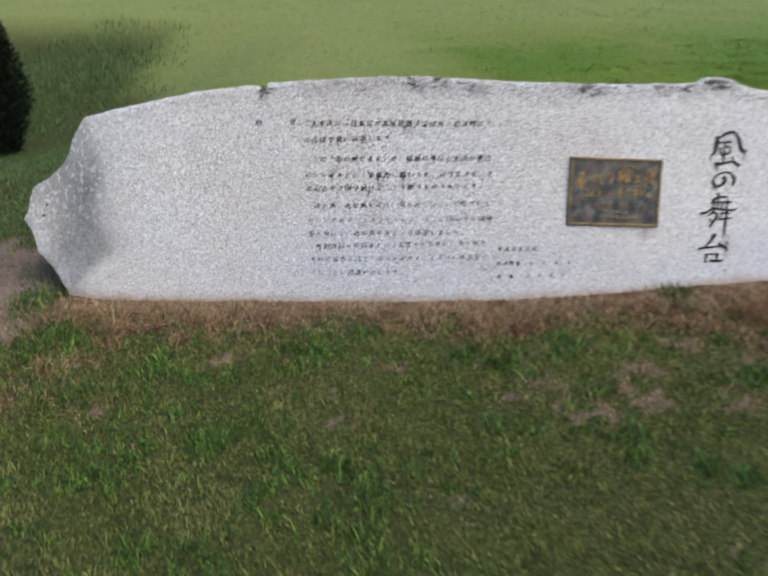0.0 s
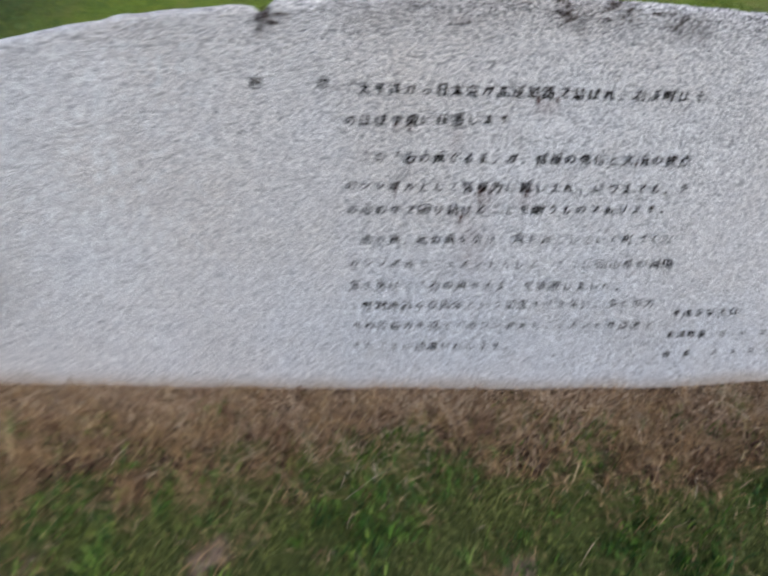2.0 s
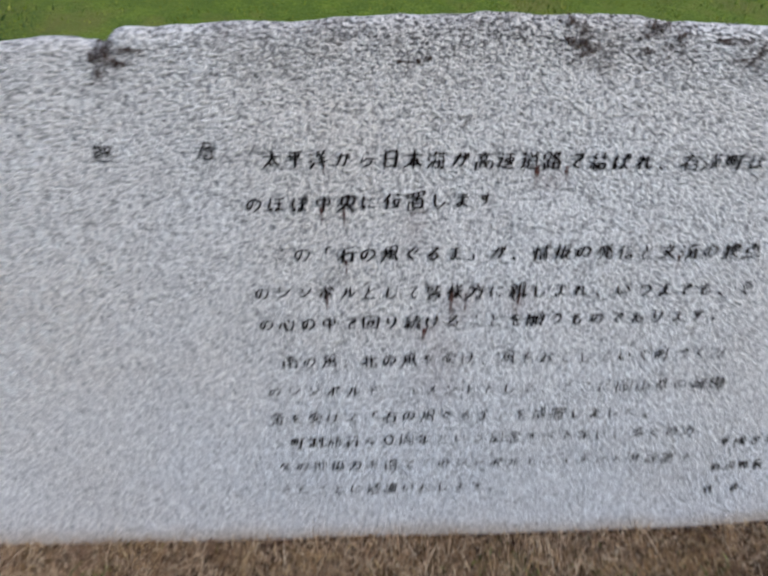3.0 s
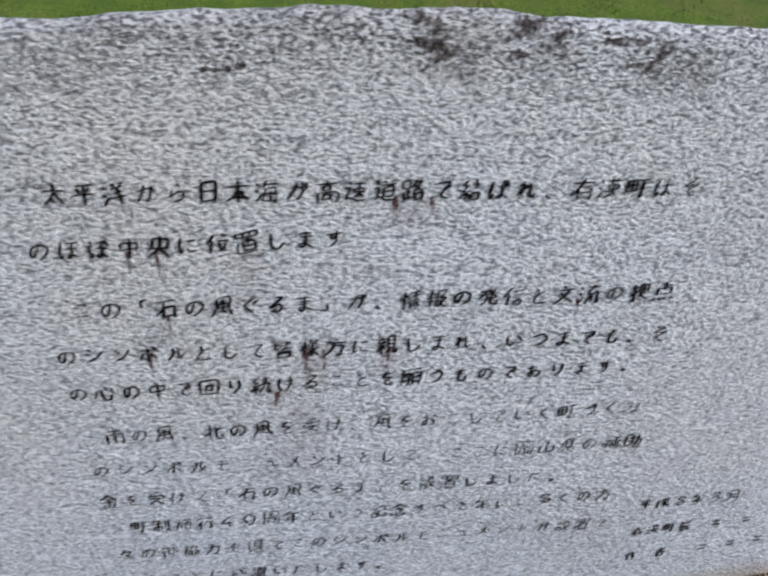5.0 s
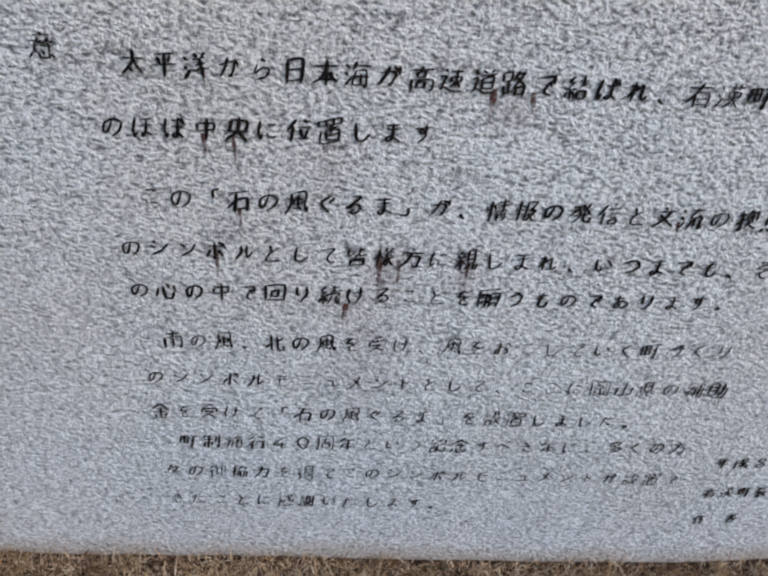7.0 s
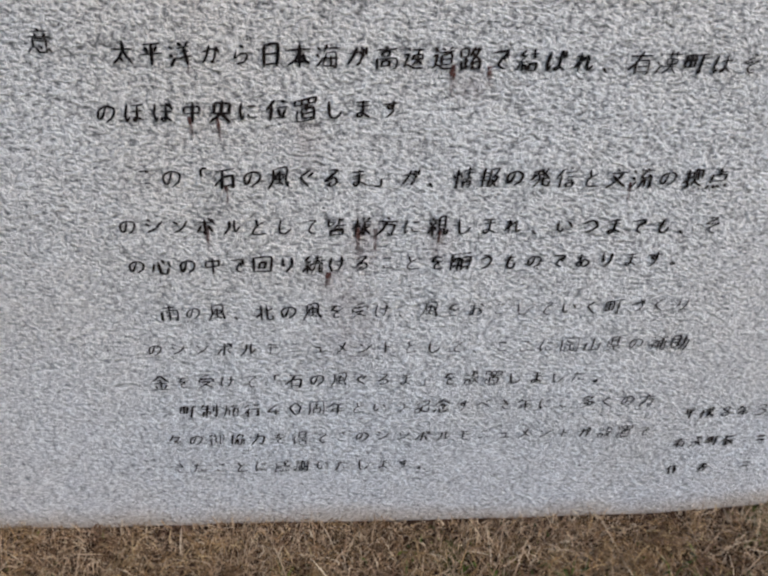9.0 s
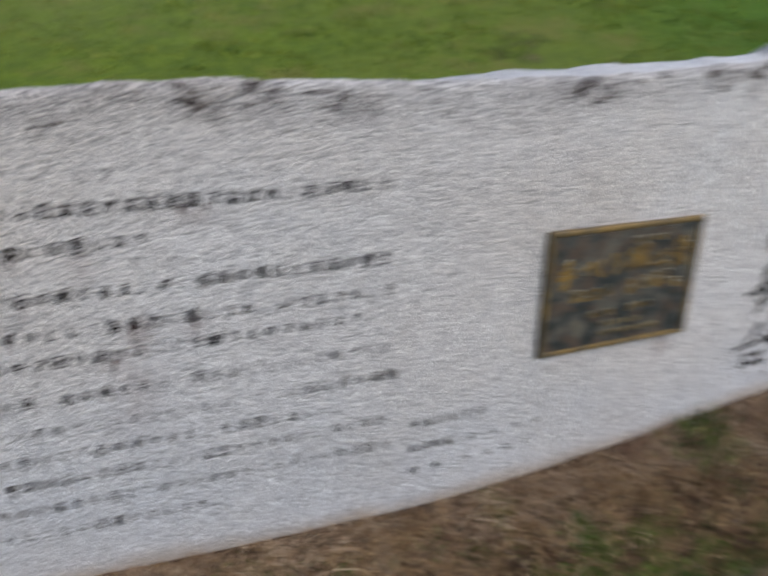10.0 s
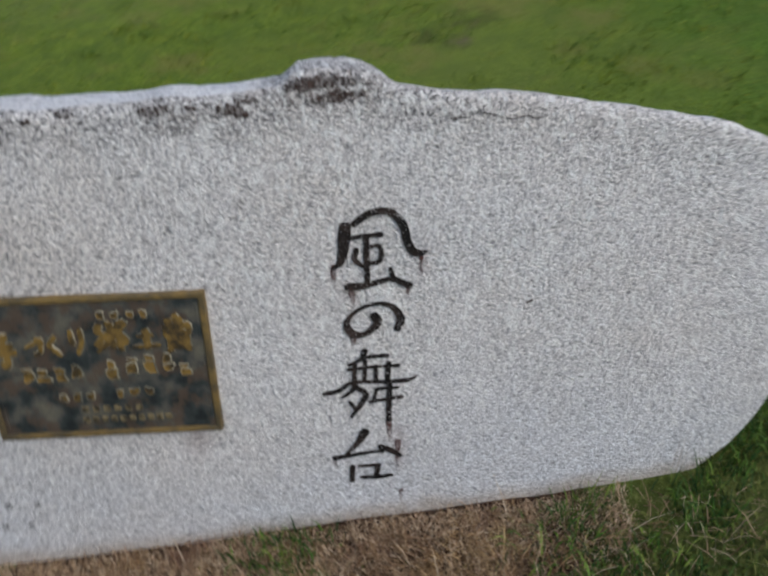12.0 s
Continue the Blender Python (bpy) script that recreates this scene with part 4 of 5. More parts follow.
# ---- the inscription: brush characters, each stroke a run of points on a grid of ten by ten ----
STROKES = {
    "太": "0696 59553210 567390 4251", "平": "1888 2735 7765 0494 5850", "洋": "0817 0514 0023 4958 8978 3787 4585 3393 6770",
    "か": "0667756151 493511 7895", "ら": "4968 372355847130", "日": "2920 298980 2585 2181", "本": "0797 5950 453301 657391 3272",
    "海": "0817 0514 0023 4937 4898 463181 46868070 2494 6561", "が": "0667756151 493511 6785 6987 8996",
    "高": "5958 0898 3735 376765 3565 1410 14949080 3331 336361 3161", "速": "1928 062612 01225090 3888 4644 468684 4484 6962 6442 6482",
    "道": "1928 062612 01225090 4958 8978 3797 4642 468682 4484 4282", "路": "0906 093936 0636 2621 2434 0401 0142 6946 688843 5793 5350 538380 5080",
    "で": "088855425170 6674 8785", "結": "391736 471444 2420 1301 3341 5797 7975 6585 5350 538380 5080", "ば": "19041022 3696 696250416290 6987 8996",
    "れ": "2920 073702 024667627092", "、": "1230", "。": "2231201122", "有": "0797 593502 3530 35858070 3383 3181",
    "漢": "0817 0514 0023 3898 5957 7977 4644 468684 4484 6663 3393 6330 6390", "町": "0803 084843 0343 2823 0646 5898 787061", "は": "19041022 3696 696250416290",
    "そ": "29791596435080", "の": "5832121658968250", "ほ": "19041022 3898 3595 686250416290", "ぼ": "19041022 3888 3595 686250416290 6987 8996",
    "中": "1714 178784 1484 5950", "央": "2824 288884 0494 595410 5490", "に": "19041022 4787 435191", "位": "3905 2620 6978 4696 5562 8571 4191",
    "置": "0907 099997 0797 3937 6967 2686 5754 3531 358581 3383 3181 151090", "し": "2923306093", "ま": "1888 2686 595230225290", "す": "0797 69654436566330",
    "こ": "287867 233181", "「": "996965", "」": "343000", "石": "0898 483502 3530 358580 3181", "風": "292400 2989839092 6747 3634 367674 3474 5852 3262 6271",
    "ぐ": "692570 7765 8876", "る": "2979136582503152", "情": "2920 0615 3745 5898 5696 4494 7974 5350 53838070 5282 5181",
    "報": "1747 2925 0545 0343 2520 5950 59998676 659560 6490", "発": "184804 1726 596794 8977 2676 1494 464310 66619092",
    "信": "3905 2620 6979 4797 5585 5383 5250 528280 5080", "と": "3945 8734214090", "文": "4958 0797 774300 265390",
    "流": "0817 0514 0023 6968 3898 684585 7694 5430 6461 84809091", "拠": "292011 0747 0345 6945 587841 556290 7773 789894", "点": "5955 5787 2623 268683 2383 1100 3140 5160 8190",
    "シ": "1938 0625 116397", "ン": "1836 116397", "ボ": "0787 494031 2501 6581 6987 8996", "ル": "383400 696194", "て": "188855426080",
    "皆": "191546 1747 696595 8867 5544 2320 238380 2282 2080", "様": "0646 2920 2603 2644 5958 8978 4797 5595 4494 676051 435340 8473 6390", "方": "4958 0797 473300 45857051",
    "親": "2928 0848 1716 3736 0646 0444 2620 2401 2443 5953 598983 5787 5585 5383 6340 83809092", "い": "18133143 7794", "つ": "0668957241", "も": "5933407083 2777 1575",
    "心": "1602 37417083 5866 8794", "回": "0901 099991 0191 3633 366663 3363", "り": "292435 797440", "続": "391736 471444 2420 1301 3341 5898 7976 5696 4544 459594 6440 84809092",
    "け": "190410 4696 797450", "を": "1888 59255563 96434080", "願": "0949 090300 1715 174745 1545 1646 3530 2312 4352 5999 5752 579792 5595 5494 5292 6250 8290",
    "う": "3968 1667856130", "あ": "1777 493441 6631122465938150", "南": "1888 5956 1610 16969080 3565 3363 5550", "北": "3930 0737 0234 6961709092 9765",
    "受": "7928 2736 5756 8776 1614 169694 247410 3390", "お": "0747 39321124658260 7896", "く": "692570", "づ": "0567857241 6987 8996", "モ": "1888 0595 48415090",
    "ニ": "2878 0292", "ュ": "256561 0191", "メ": "795410 3782", "ト": "3930 3674", "岡": "0900 09999080 3846 6756 2575 2421 2171 7471 5551", "山": "5951 1611 1191 9691",
    "県": "3934 397974 3474 3777 3676 1713 1393 5350 3211 7291", "補": "1928 064602 2420 3342 4898 7970 5650 56969080 5494 5393 8998", "助": "0902 094942 0747 0545 0153 56968070 797450",
    "金": "5905 5995 3666 1484 5650 2231 8371 0090", "設": "2928 0747 1636 1434 1310 134340 1040 696756 69898797 559550 6490", "制": "1907 1848 0656 3930 1411 145452 7874 999081",
    "施": "1928 0747 271300 154530 6957 6898 559693 7773 6661709092", "行": "3907 3603 2420 5898 4595 858071", "４": "691393 6560", "０": "5925508559",
    "周": "191300 19999080 3777 5855 3575 3431 347471 3171", "年": "3906 2787 2484 2422 0292 5750", "記": "2928 0747 1636 1434 1310 134340 1040 589895 5595 55519093",
    "念": "5906 5996 3666 357553 1200 33407082 5362 8291", "べ": "043792 6877 7988", "き": "2777 1585 4974 334170", "多": "5927 498825 4756 6533 659410 5362",
    "々": "4914 378731 4472", "御": "2907 2604 1510 4937 3757 3555 4742 3353 3252 7870 78989484", "協": "0535 1910 488876 6946 345450 4530 749490 8570",
    "力": "16867051 494500", "得": "2907 2604 1510 4945 498985 4787 4585 3494 3292 838070 4151", "た": "0747 3900 5686 536191",
    "感": "181401 1898 2555 2523 254543 2343 69759395 8764 8998 1100 32407071 5251 8190", "謝": "1928 0737 0535 0301 033331 0131 5948 4842 486860 4666 4464 4263 6340 7696 898071 7473",
    "成": "1797 171300 25555242 59649093 8651 7988", "８": "552759775522508255", "３": "28597745835011", "月": "292410 29898070 2686 2383", "長": "2924 2888 2777 2575 0494 343051 8362 4490",
    "作": "3905 2620 6946 5797 6760 6484 6282", "者": "1777 4955 0595 8912 3430 347470 3272 3070", "趣": "0747 2926 0545 2522 2343 03124090 4969 4842 6863 4666 4464 779762 7592",
    "意": "4958 1888 3736 7766 0696 2522 257572 2474 1100 32407071 5251 8190", "_": "1777 1373",
    "手": "7928 1686 0494 58514031", "郷": "291726 460213 5949 595400 4757 4555 4443 5351 7970 79997693 9382", "土": "2676 5950 0191",
    "賞": "5957 2826 3837 7867 1614 169694 3534 356564 3464 2420 248480 2383 2282 2181 3110 6190",
}


def stroke_ribbon(points, width):
    """A brush stroke as (middle, side) pairs: pressed at its start, thinning along sweeps, firm at the end of level strokes."""
    pts = np.array(points, float)
    ext = np.vstack([2 * pts[0] - pts[1], pts, 2 * pts[-1] - pts[-2]])
    curve = []
    spread = 4 if len(pts) > 3 else 5
    for k in range(len(pts) - 1):
        p0, p1, p2, p3 = ext[k:k + 4]
        for u in np.arange(spread) / spread:
            bent = 0.5 * ((2 * p1) + (p2 - p0) * u + (2 * p0 - 5 * p1 + 4 * p2 - p3) * u * u + (3 * p1 - p0 - 3 * p2 + p3) * u ** 3)
            curve.append(0.55 * bent + 0.45 * (p1 + (p2 - p1) * u) if len(pts) < 5 else bent)
    curve = np.array(curve + [pts[-1]])
    way = np.gradient(curve, axis=0)
    way /= np.linalg.norm(way, axis=1)[:, None] + 1e-9
    f = np.linspace(0, 1, len(curve))
    last = pts[-1] - pts[-2]
    if last[0] < -0.5 and last[1] < 0:
        press = 1.25 - 0.95 * f ** 1.3
    elif abs(last[1]) < 0.35 * abs(last[0]):
        press = 0.80 - 0.22 * np.sin(np.pi * f) + 0.15 * f
    elif last[0] > 0.5 and last[1] > 0:
        press = 1.1 - 0.75 * f ** 1.5
    else:
        press = 1.15 - 0.25 * np.sin(np.pi * f) - 0.35 * f ** 3
    # the flat of the brush: level runs come out thinner than falling ones
    press = press * (0.72 + 0.42 * np.abs(way[:, 1])) * np.minimum(1, 0.45 + 4 * f)
    side = np.column_stack([-way[:, 1], way[:, 0]]) * (width * press / 2)[:, None]
    tail = 0.3 * width * press
    curve[0] -= way[0] * tail[0]
    curve[-1] += way[-1] * tail[-1]
    side[0] *= 0.5
    side[-1] *= 0.45
    return curve, side


def inscribe(text, x0, z0, x1, z1, size, material, pale=(), bold=1.0):
    """One carved line whose first and last characters stand at the given places; bars stand for '_'."""
    n = len(text)
    for k, ch in enumerate(text):
        if ch == " ":
            continue
        f = k / max(1, n - 1)
        cx, cz = x0 + (x1 - x0) * f, z0 + (z1 - z0) * f
        used = INK if ch == "_" else WORN_INK if k in pale else material
        kana = "\u3040" < ch < "\u30ff"
        grow = size * (0.64 if kana else 0.77 if ch > "\u3100" else 0.70) * random.uniform(0.94, 1.06)
        weight = 0.166 if used == INK else 0.128
        if not kana and len(STROKES[ch]) > 45:
            weight *= 0.84 if used == INK else 0.74
        weight = 0.34 if ch == "_" else weight * bold
        turn = radians(random.uniform(-4, 4))
        lean, rise = random.uniform(-0.02, 0.12), random.uniform(0.06, 0.15)
        verts, faces, joins = [], [], []
        for stroke in STROKES[ch].split():
            pts = np.array([(int(stroke[i]) - 4.5, int(stroke[i + 1]) - 4.5) for i in range(0, len(stroke), 2)]) / 9.0
            pts = pts + np.random.uniform(-0.028, 0.028, pts.shape)
            mid, side = stroke_ribbon(pts, weight * random.uniform(0.8, 1.2))
            start = len(verts)
            if start:
                joins.append((start - 1, start))
            for c, s in zip(mid, side):
                for q in (c - s, c, c + s):
                    px, pz = q[0] + lean * q[1], q[1] + rise * q[0]
                    gx = cx + grow * (px * math.cos(turn) - pz * math.sin(turn))
                    gz = cz + grow * (px * math.sin(turn) + pz * math.cos(turn))
                    verts.append((gx, gz))
            for i in range(len(mid) - 1):
                a = start + 3 * i
                faces += [(a, a + 1, a + 4, a + 3), (a + 1, a + 2, a + 5, a + 4)]
        flat = np.array(verts)
        on_stone(link_mesh("inscribed_character", face_point(flat[:, 0], flat[:, 1], 0.0021).tolist(), faces, used, monument, edges=joins))


inscribe("趣意", -0.404, 0.919, -0.252, 0.927, 0.034, INK, (), 0.78)
inscribe("太平洋から日本海が高速道路で結ばれ、有漢町はそ", -0.158, 0.916, 0.620, 0.925, 0.034, INK, (18, 19, 22))
inscribe("のほぼ中央に位置します ", -0.188, 0.843, 0.204, 0.860, 0.033, INK)
inscribe("この「石の風ぐるま」が、情報の発信と文流の拠点", -0.151, 0.760, 0.620, 0.776, 0.034, INK, (0,))
inscribe("のシンボルとして皆様方に親しまれ、いつまでも、そ", -0.183, 0.690, 0.631, 0.706, 0.034, INK, (23,))
inscribe("の心の中で回り続けることを願うものであります。", -0.179, 0.629, 0.595, 0.654, 0.032, INK, (10, 22))
inscribe("南の風、北の風を受け、風をおこしていく町づくり", -0.143, 0.553, 0.621, 0.576, 0.032, INK, tuple(range(8, 23)), 0.88)
inscribe("のシンボルモニュメントとして、ここに岡山県の補助", -0.171, 0.489, 0.635, 0.509, 0.031, WORN_INK)
inscribe("金を受けて「石の風ぐるま」を設置しました。", -0.170, 0.429, 0.520, 0.447, 0.031, WORN_INK)
inscribe("町制施行４０周年という記念すべき年に、多くの方", -0.133, 0.373, 0.609, 0.398, 0.030, WORN_INK)
inscribe("々の御協力を得てこのシンボルモニュメントが設置で", -0.160, 0.314, 0.617, 0.333, 0.030, WORN_INK)
inscribe("きたことに感謝いたします。", -0.158, 0.255, 0.248, 0.262, 0.030, WORN_INK)
inscribe("平成８年３月", 0.687, 0.370, 0.846, 0.371, 0.027, WORN_INK, (), 1.25)
inscribe("有漢町長 _ _ _ _", 0.686, 0.307, 1.010, 0.309, 0.027, WORN_INK, (), 1.25)
inscribe("作 者  _ _ _ _", 0.689, 0.245, 0.985, 0.255, 0.027, WORN_INK, (), 1.25)


# ---- bronze plaque ----
def make_plaque():
    base = tagged(new("bronze_plaque"), "weathered bronze plaque with raised rim, fixed to the granite slab", "plaque")
    cx, cz, w, h = 1.2055, 0.6285, 0.428, 0.304
    centre = Vector(face_point(cx, cz).tolist())
    ex = (Vector(face_point(1.42, cz).tolist()) - Vector(face_point(0.99, cz).tolist())).normalized()
    ez = (Vector(face_point(cx, 0.77).tolist()) - Vector(face_point(cx, 0.49).tolist())).normalized()
    ey = ez.cross(ex).normalized()
    turn = Matrix((ex, ey, ez)).transposed().to_4x4()
    base.matrix_world = Matrix.Translation(centre) @ turn @ pose(0, 0, 0, 0, 1.2, 0)

    def slab_of(x0, x1, z0, z1, front, back, bev):
        bm = bmesh.new()
        bmesh.ops.create_cube(bm, size=1.0)
        for v in bm.verts:
            v.co = Vector(((x0 + x1) / 2 + v.co.x * (x1 - x0), (front + back) / 2 + v.co.y * abs(back - front), (z0 + z1) / 2 + v.co.z * (z1 - z0)))
        bmesh.ops.bevel(bm, geom=bm.edges[:], offset=bev, segments=2, affect="EDGES", profile=0.5)
        return bm

    part("plate", slab_of(-w / 2 + 0.004, w / 2 - 0.004, -h / 2 + 0.004, h / 2 - 0.004, -0.009, 0.010, 0.001), PLATE, base, "dark patinated bronze field")
    r = 0.012
    part("rim", slab_of(-w / 2, w / 2, h / 2 - r, h / 2, -0.014, 0.010, 0.003), RIM, base, "rubbed golden bronze rim")
    part("rim", slab_of(-w / 2, w / 2, -h / 2, -h / 2 + r, -0.014, 0.010, 0.003), RIM, base)
    part("rim", slab_of(-w / 2 - 0.001, -w / 2 + r, -h / 2 - 0.001, h / 2 + 0.001, -0.0135, 0.010, 0.003), RIM, base)
    part("rim", slab_of(w / 2 - r, w / 2 + 0.001, -h / 2 - 0.001, h / 2 + 0.001, -0.0135, 0.010, 0.003), RIM, base)
    for a, b, c, d in ((-w / 2 + 0.022, w / 2 - 0.022, h / 2 - 0.020, h / 2 - 0.015), (-w / 2 + 0.022, w / 2 - 0.022, -h / 2 + 0.015, -h / 2 + 0.020), (-w / 2 + 0.015, -w / 2 + 0.020, -h / 2 + 0.022, h / 2 - 0.022), (w / 2 - 0.020, w / 2 - 0.015, -h / 2 + 0.022, h / 2 - 0.022)):
        part("inner_rim", slab_of(a, b, c, d, -0.0100, -0.004, 0.0014), PLATE, base, "dull worn inner moulding")
    # raised lettering: character, place from the top corner, width, height
    for ch, u, v, du, dv in (("手", 0.12, 0.35, 0.10, 0.20), ("づ", 0.25, 0.33, 0.075, 0.12), ("く", 0.335, 0.325, 0.075, 0.13), ("り", 0.435, 0.30, 0.075, 0.16), ("郷", 0.58, 0.28, 0.135, 0.185), ("土", 0.725, 0.30, 0.115, 0.13), ("賞", 0.86, 0.265, 0.11, 0.24)):
        verts, faces, kinds, joins = [], [], [], []
        for stroke in STROKES[ch].split():
            pts = np.array([(int(stroke[i]) - 4.5, int(stroke[i + 1]) - 4.5) for i in range(0, len(stroke), 2)]) / 9.0
            mid, side = stroke_ribbon(pts, 0.17 if len(STROKES[ch]) > 45 else 0.27)
            start = len(verts)
            if start:
                joins.append((start - 1, start))
            # across the stroke: foot, shoulder, worn top, shoulder, foot
            for c, s in zip(mid, side):
                length = np.linalg.norm(s) + 1e-9
                for q, depth in ((-1, -0.008), (-0.55, -0.0122), (0, -0.0126), (0.55, -0.0122), (1, -0.008)):
                    o = c + s * q + 0.065 * np.sign(q) * s / length
                    verts.append(((u - 0.5) * w + o[0] * du * w, depth, (0.5 - v) * h + (o[1] + 0.06 * o[0]) * dv * h))
            for i in range(len(mid) - 1):
                for j in range(4):
                    p = start + 5 * i + j
                    faces.append((p, p + 1, p + 6, p + 5))
                    kinds.append(0 if j in (0, 3) else 1)
        ob = link_mesh("raised_character", verts, faces, EDGE, base, edges=joins)
        ob.data.materials.append(LETTER)
        ob.data.polygons.foreach_set("material_index", kinds)
    # smaller lettering, worn to bars: (u, v, width, height) from the top corner
    small = [(0.555, 0.130, 0.04, 0.05), (0.615, 0.130, 0.035, 0.05), (0.680, 0.130, 0.03, 0.05), (0.735, 0.130, 0.035, 0.05), (0.320, 0.700, 0.04, 0.05), (0.380, 0.700, 0.04, 0.06), (0.440, 0.695, 0.035, 0.06), (0.570, 0.685, 0.035, 0.06), (0.635, 0.675, 0.045, 0.06), (0.700, 0.675, 0.04, 0.06)]
    for u, v, du, dv in ((0.193, 0.525, 0.05, 0.10), (0.258, 0.530, 0.06, 0.10), (0.333, 0.530, 0.05, 0.10), (0.403, 0.510, 0.05, 0.10), (0.555, 0.510, 0.06, 0.13), (0.645, 0.490, 0.045, 0.12), (0.725, 0.480, 0.055, 0.13), (0.805, 0.470, 0.05, 0.12), (0.875, 0.530, 0.045, 0.09)):
        cut = 0.38 + 0.2 * math.sin(u * 57)
        small += [(u + 0.004 * math.sin(u * 91), v - 0.5 * dv * (1 - cut), du * (0.85 + 0.2 * math.sin(u * 43)), dv * cut * 0.98), (u, v + 0.5 * dv * cut, du * 1.05, dv * (1 - cut) * 0.98)]
    for u, v, du, dv in small:
        x, z = (u - 0.5) * w, (0.5 - v) * h
        bm = bmesh.new()
        gw, gh = du * w * 0.45, dv * h * 0.46
        n = 30
        rings = []
        for depth, grow in ((-0.007, 1.18), (-0.0125, 1.02), (-0.0125, 0.92), (-0.0108, 0.84)):
            ring = []
            for q in range(n):
                t = 2 * math.pi * q / n
                rag = grow * (1 + 0.15 * math.sin(2 * t + u * 31) + 0.12 * math.sin(3 * t + v * 47 + u * 9) + 0.07 * math.sin(7 * t + u * 71))
                cx2, cz2 = math.cos(t), math.sin(t)
                ring.append(bm.verts.new((x + gw * rag * math.copysign(abs(cx2) ** 0.6, cx2), depth, z + gh * rag * math.copysign(abs(cz2) ** 0.6, cz2))))
            rings.append(ring)
        for r0, r1 in zip(rings, rings[1:]):
            for q in range(n):
                bm.faces.new((r0[q], r0[(q + 1) % n], r1[(q + 1) % n], r1[q]))
        bm.faces.new(rings[-1])
        bmesh.ops.recalc_face_normals(bm, faces=bm.faces)
        ob = part("raised_bar", bm, EDGE, base)
        ob.data.materials.append(LETTER)
        ob.data.polygons[len(ob.data.polygons) - 1].material_index = 1
        for q in range(2 * n, 3 * n):
            ob.data.polygons[q].material_index = 1
    for v, lo, hi, n in ((0.795, 0.40, 0.64, 6), (0.875, 0.395, 0.765, 10)):
        for k in range(n):
            u = lo + (hi - lo) * k / (n - 1)
            x, z = (u - 0.5) * w, (0.5 - v) * h
            part("raised_bar", slab_of(x - 0.0064, x + 0.0064, z - 0.0066, z + 0.0066, -0.0115, -0.007, 0.0015), SMALL_LETTER, base)
    return base


plaque = make_plaque()


# ---- dark conifer on the bank ----
def make_shrub():
    k = Mat("conifer_foliage")
    NEEDLE = k.done(k.ramp(k.island(), (0.0, (0.006, 0.012, 0.008)), (0.6, (0.018, 0.032, 0.018)), (1.0, (0.04, 0.06, 0.028))), 0.7, 0.0, None, 0.2)
    k = Mat("conifer_bark")
    BARK = k.done(k.ramp(k.noise(30, 4, 0.6), (0.3, (0.05, 0.035, 0.025)), (0.7, (0.13, 0.10, 0.075))), 0.9)
    x0, y0 = -4.75, 8.0
    z0 = float(ground_z(x0, y0))
    base = tagged(new("conifer"), "dense dark green clipped conifer growing on the lawn bank", "tree")
    base.location = (x0, y0, z0)
    bm = bmesh.new()
    bmesh.ops.create_cone(bm, cap_ends=True, segments=12, radius1=0.09, radius2=0.02, depth=2.7, matrix=Matrix.Translation((0, 0, 1.3)))
    part("trunk", bm, BARK, base, "thin brown trunk")
    r = np.random.RandomState(19)
    bm = bmesh.new()
    for _ in range(26):
        h, a = r.uniform(0.15, 1.9), r.uniform(0, 2 * math.pi)
        d = Vector((math.cos(a), math.sin(a), 0.7)).normalized()
        bmesh.ops.create_cone(bm, cap_ends=False, segments=5, radius1=0.02, radius2=0.005, depth=0.4, matrix=Matrix.Translation(Vector((0, 0, h)) + d * 0.2) @ d.to_track_quat("Z", "Y").to_matrix().to_4x4())
    part("limbs", bm, BARK, base)
    n = 42000
    h = r.beta(1.0, 1.5, n) * 2.9 + 0.03
    prof = 0.67 * np.minimum(1 - (h - 0.65) / 2.4, 0.72 + 0.43 * h)
    a = r.uniform(0, 2 * math.pi, n)
    lump = 0.85 + 0.35 * fuzz(a * 0.9, h, 0.28, 127)
    rad = prof * lump * np.sqrt(r.uniform(0.35, 1.0, n))
    c = np.column_stack([rad * np.cos(a), rad * np.sin(a), h])
    out = np.column_stack([np.cos(a), np.sin(a), r.uniform(0.2, 1.2, n)])
    out /= np.linalg.norm(out, axis=1)[:, None]
    side = np.column_stack([-np.sin(a), np.cos(a), r.uniform(-0.6, 0.6, n)])
    ln, wd = r.uniform(0.03, 0.075, n)[:, None], r.uniform(0.008, 0.02, n)[:, None]
    verts = np.stack([c - side * wd, c + side * wd, c + out * ln], 1).reshape(-1, 3)
    ob = link_mesh("crown", verts.tolist(), np.arange(3 * n).reshape(-1, 3).tolist(), NEEDLE, base, "dark green needle foliage")
    return base


make_shrub()


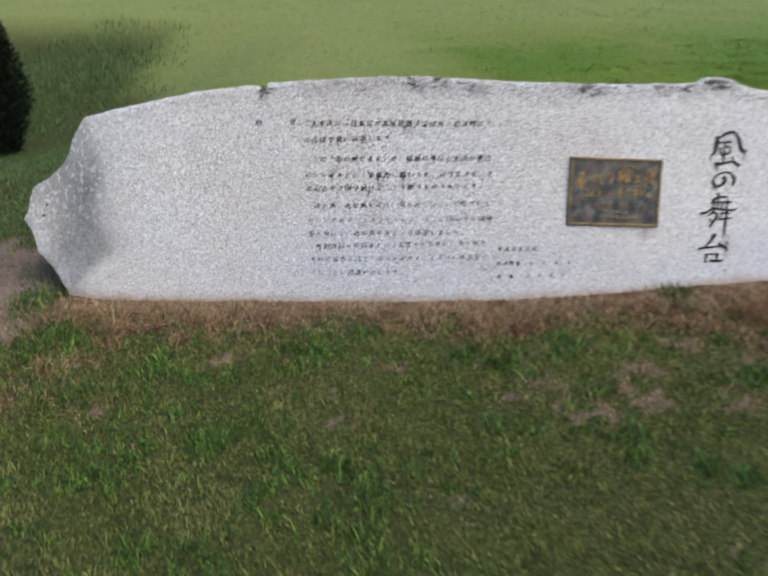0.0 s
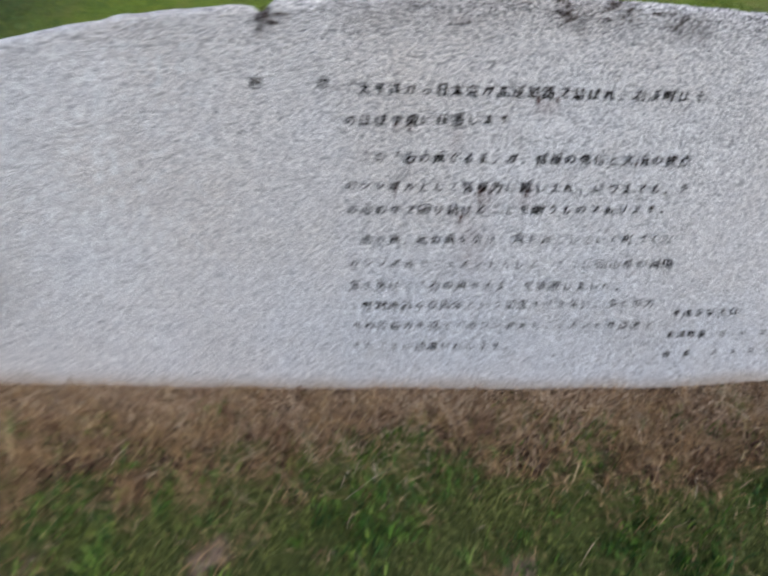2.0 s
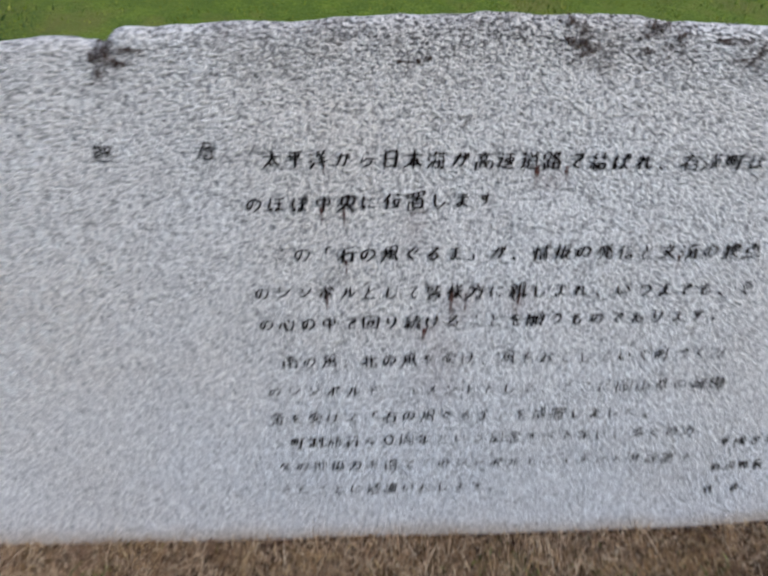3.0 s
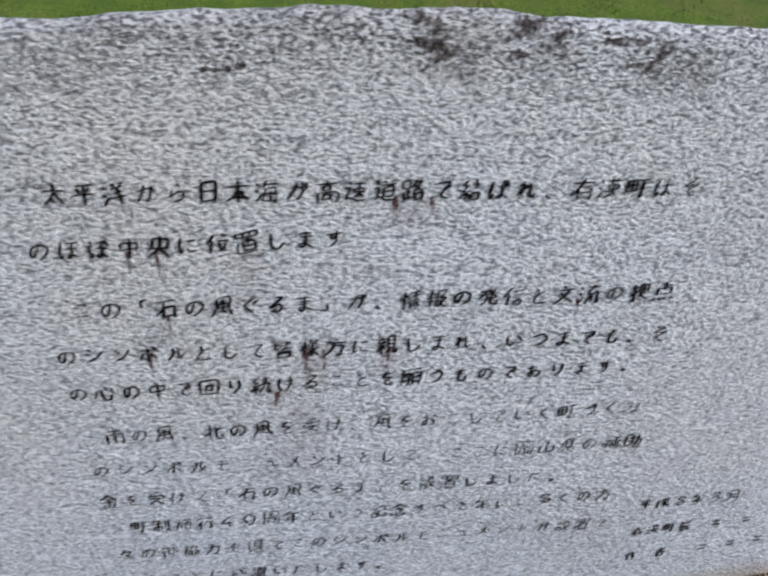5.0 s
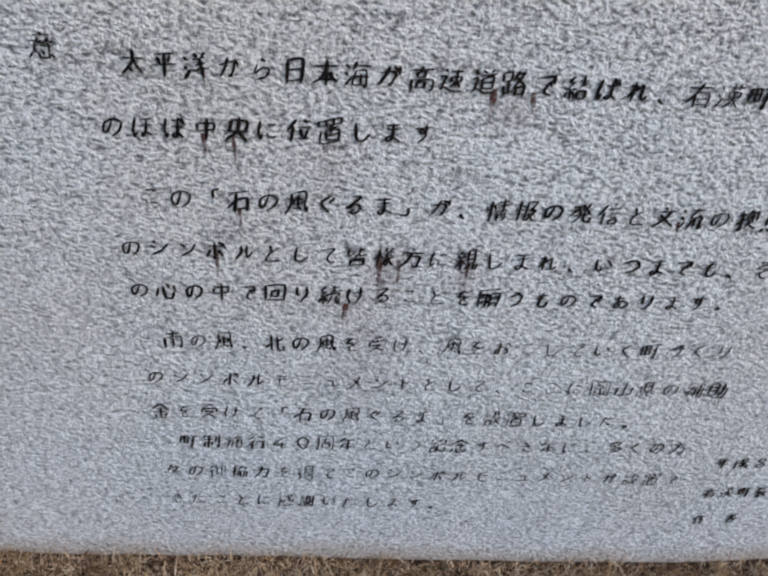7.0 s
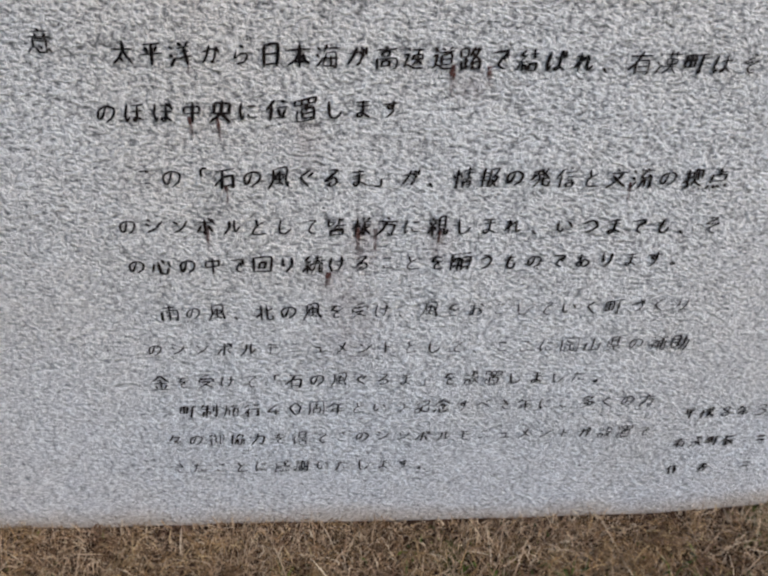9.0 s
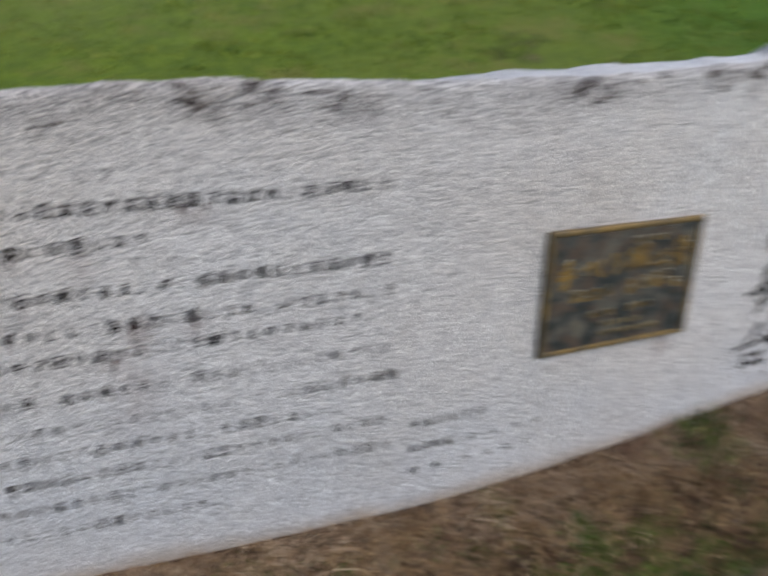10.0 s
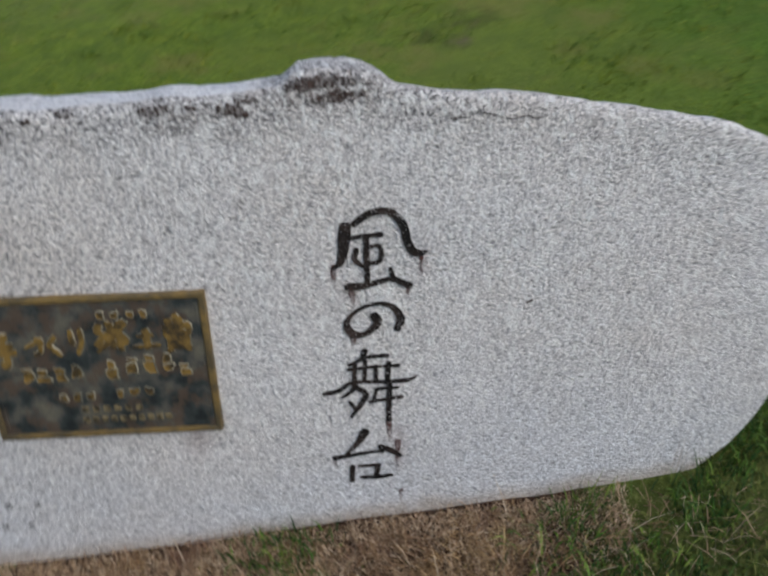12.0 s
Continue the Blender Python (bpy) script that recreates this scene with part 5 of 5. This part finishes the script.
# ---- long stray straws at the stone's foot ----
def straws():
    r = np.random.RandomState(29)
    x = r.uniform(-1.35, 2.5, 2600)
    y = face_y(x, 0.12) - np.abs(r.normal(0.02, 0.13, 2600)) - 0.03
    blades("stray_straw", (x, y, r), 0.075, 0.0018, 1.4, PALE_STRAW, "long loose dry grass stalks at the foot of the stone", "grass", lay=0.9)
    x = r.uniform(-1.32, 2.25, 42000)
    y = face_y(x, 0.12) - np.abs(r.normal(0.0, 0.085, 42000)) - 0.004
    blades("dry_fringe", (x, y, r), 0.022, 0.0020, 0.95, PALE_STRAW, "fringe of dry grass against the foot of the stone", "grass", lambda x, y: 0.5 + 1.0 * fuzz(x, y, 0.13, 211), lay=0.75)
    x = r.uniform(1.95, 3.1, 15000)
    y = face_y(x, 0.2) - r.uniform(-0.3, 0.5, 15000)
    keep = ((x > 2.42) | (y < face_y(x, 0.2) - 0.02)) & (r.rand(15000) < step(1.95, 2.25, x) * step(0.35, 0.6, fuzz(x, y, 0.12, 269)) + 0.04)
    blades("grass_tuft", (x[keep], y[keep], r), 0.052, 0.0034, 0.8, FRESH, "taller green grass tufts by the end of the stone", "grass")
    x = np.concatenate([r.normal(1.50, 0.055, 260), r.normal(-1.22, 0.07, 340), r.normal(-1.42, 0.06, 600)])
    y = np.concatenate([face_y(x[:260], 0.15) - np.abs(r.normal(0.03, 0.05, 260)) - 0.01, r.normal(2.57, 0.05, 340), r.normal(2.84, 0.10, 600)])
    blades("grass_tuft", (x, y, r), 0.042, 0.0045, 0.7, FRESH, "small green grass tuft in the dry thatch", "grass")
    # clumps in the mown bank
    cx, cy = r.uniform(0.2, 5.2, 420), r.uniform(3.6, 7.6, 420)
    count = r.randint(10, 60, 420)
    x, y, wide = np.repeat(cx, count), np.repeat(cy, count), np.repeat(r.uniform(0.02, 0.06, 420), count)
    x, y = x + wide * r.normal(0, 1.3, len(x)), y + wide * r.normal(0, 1, len(y))
    blades("lawn_clump", (x, y, r), 0.034, 0.0065, 0.9, RICH, "darker green clumps in the mown bank behind the stone", "grass", bend=False)
    # sprouts through the dry band
    cx, cy = r.uniform(-1.3, 2.3, 100), r.uniform(2.15, 2.80, 100)
    count = r.randint(8, 46, 100)
    x, y = np.repeat(cx, count), np.repeat(cy, count)
    x, y = x + r.normal(0, 0.022, len(x)), y + r.normal(0, 0.018, len(y))
    keep = y < face_y(x, 0.12) - 0.01
    blades("grass_sprout", (x[keep], y[keep], r), 0.032, 0.0036, 0.9, FRESH, "green sprouts growing through the dry thatch", "grass")


straws()
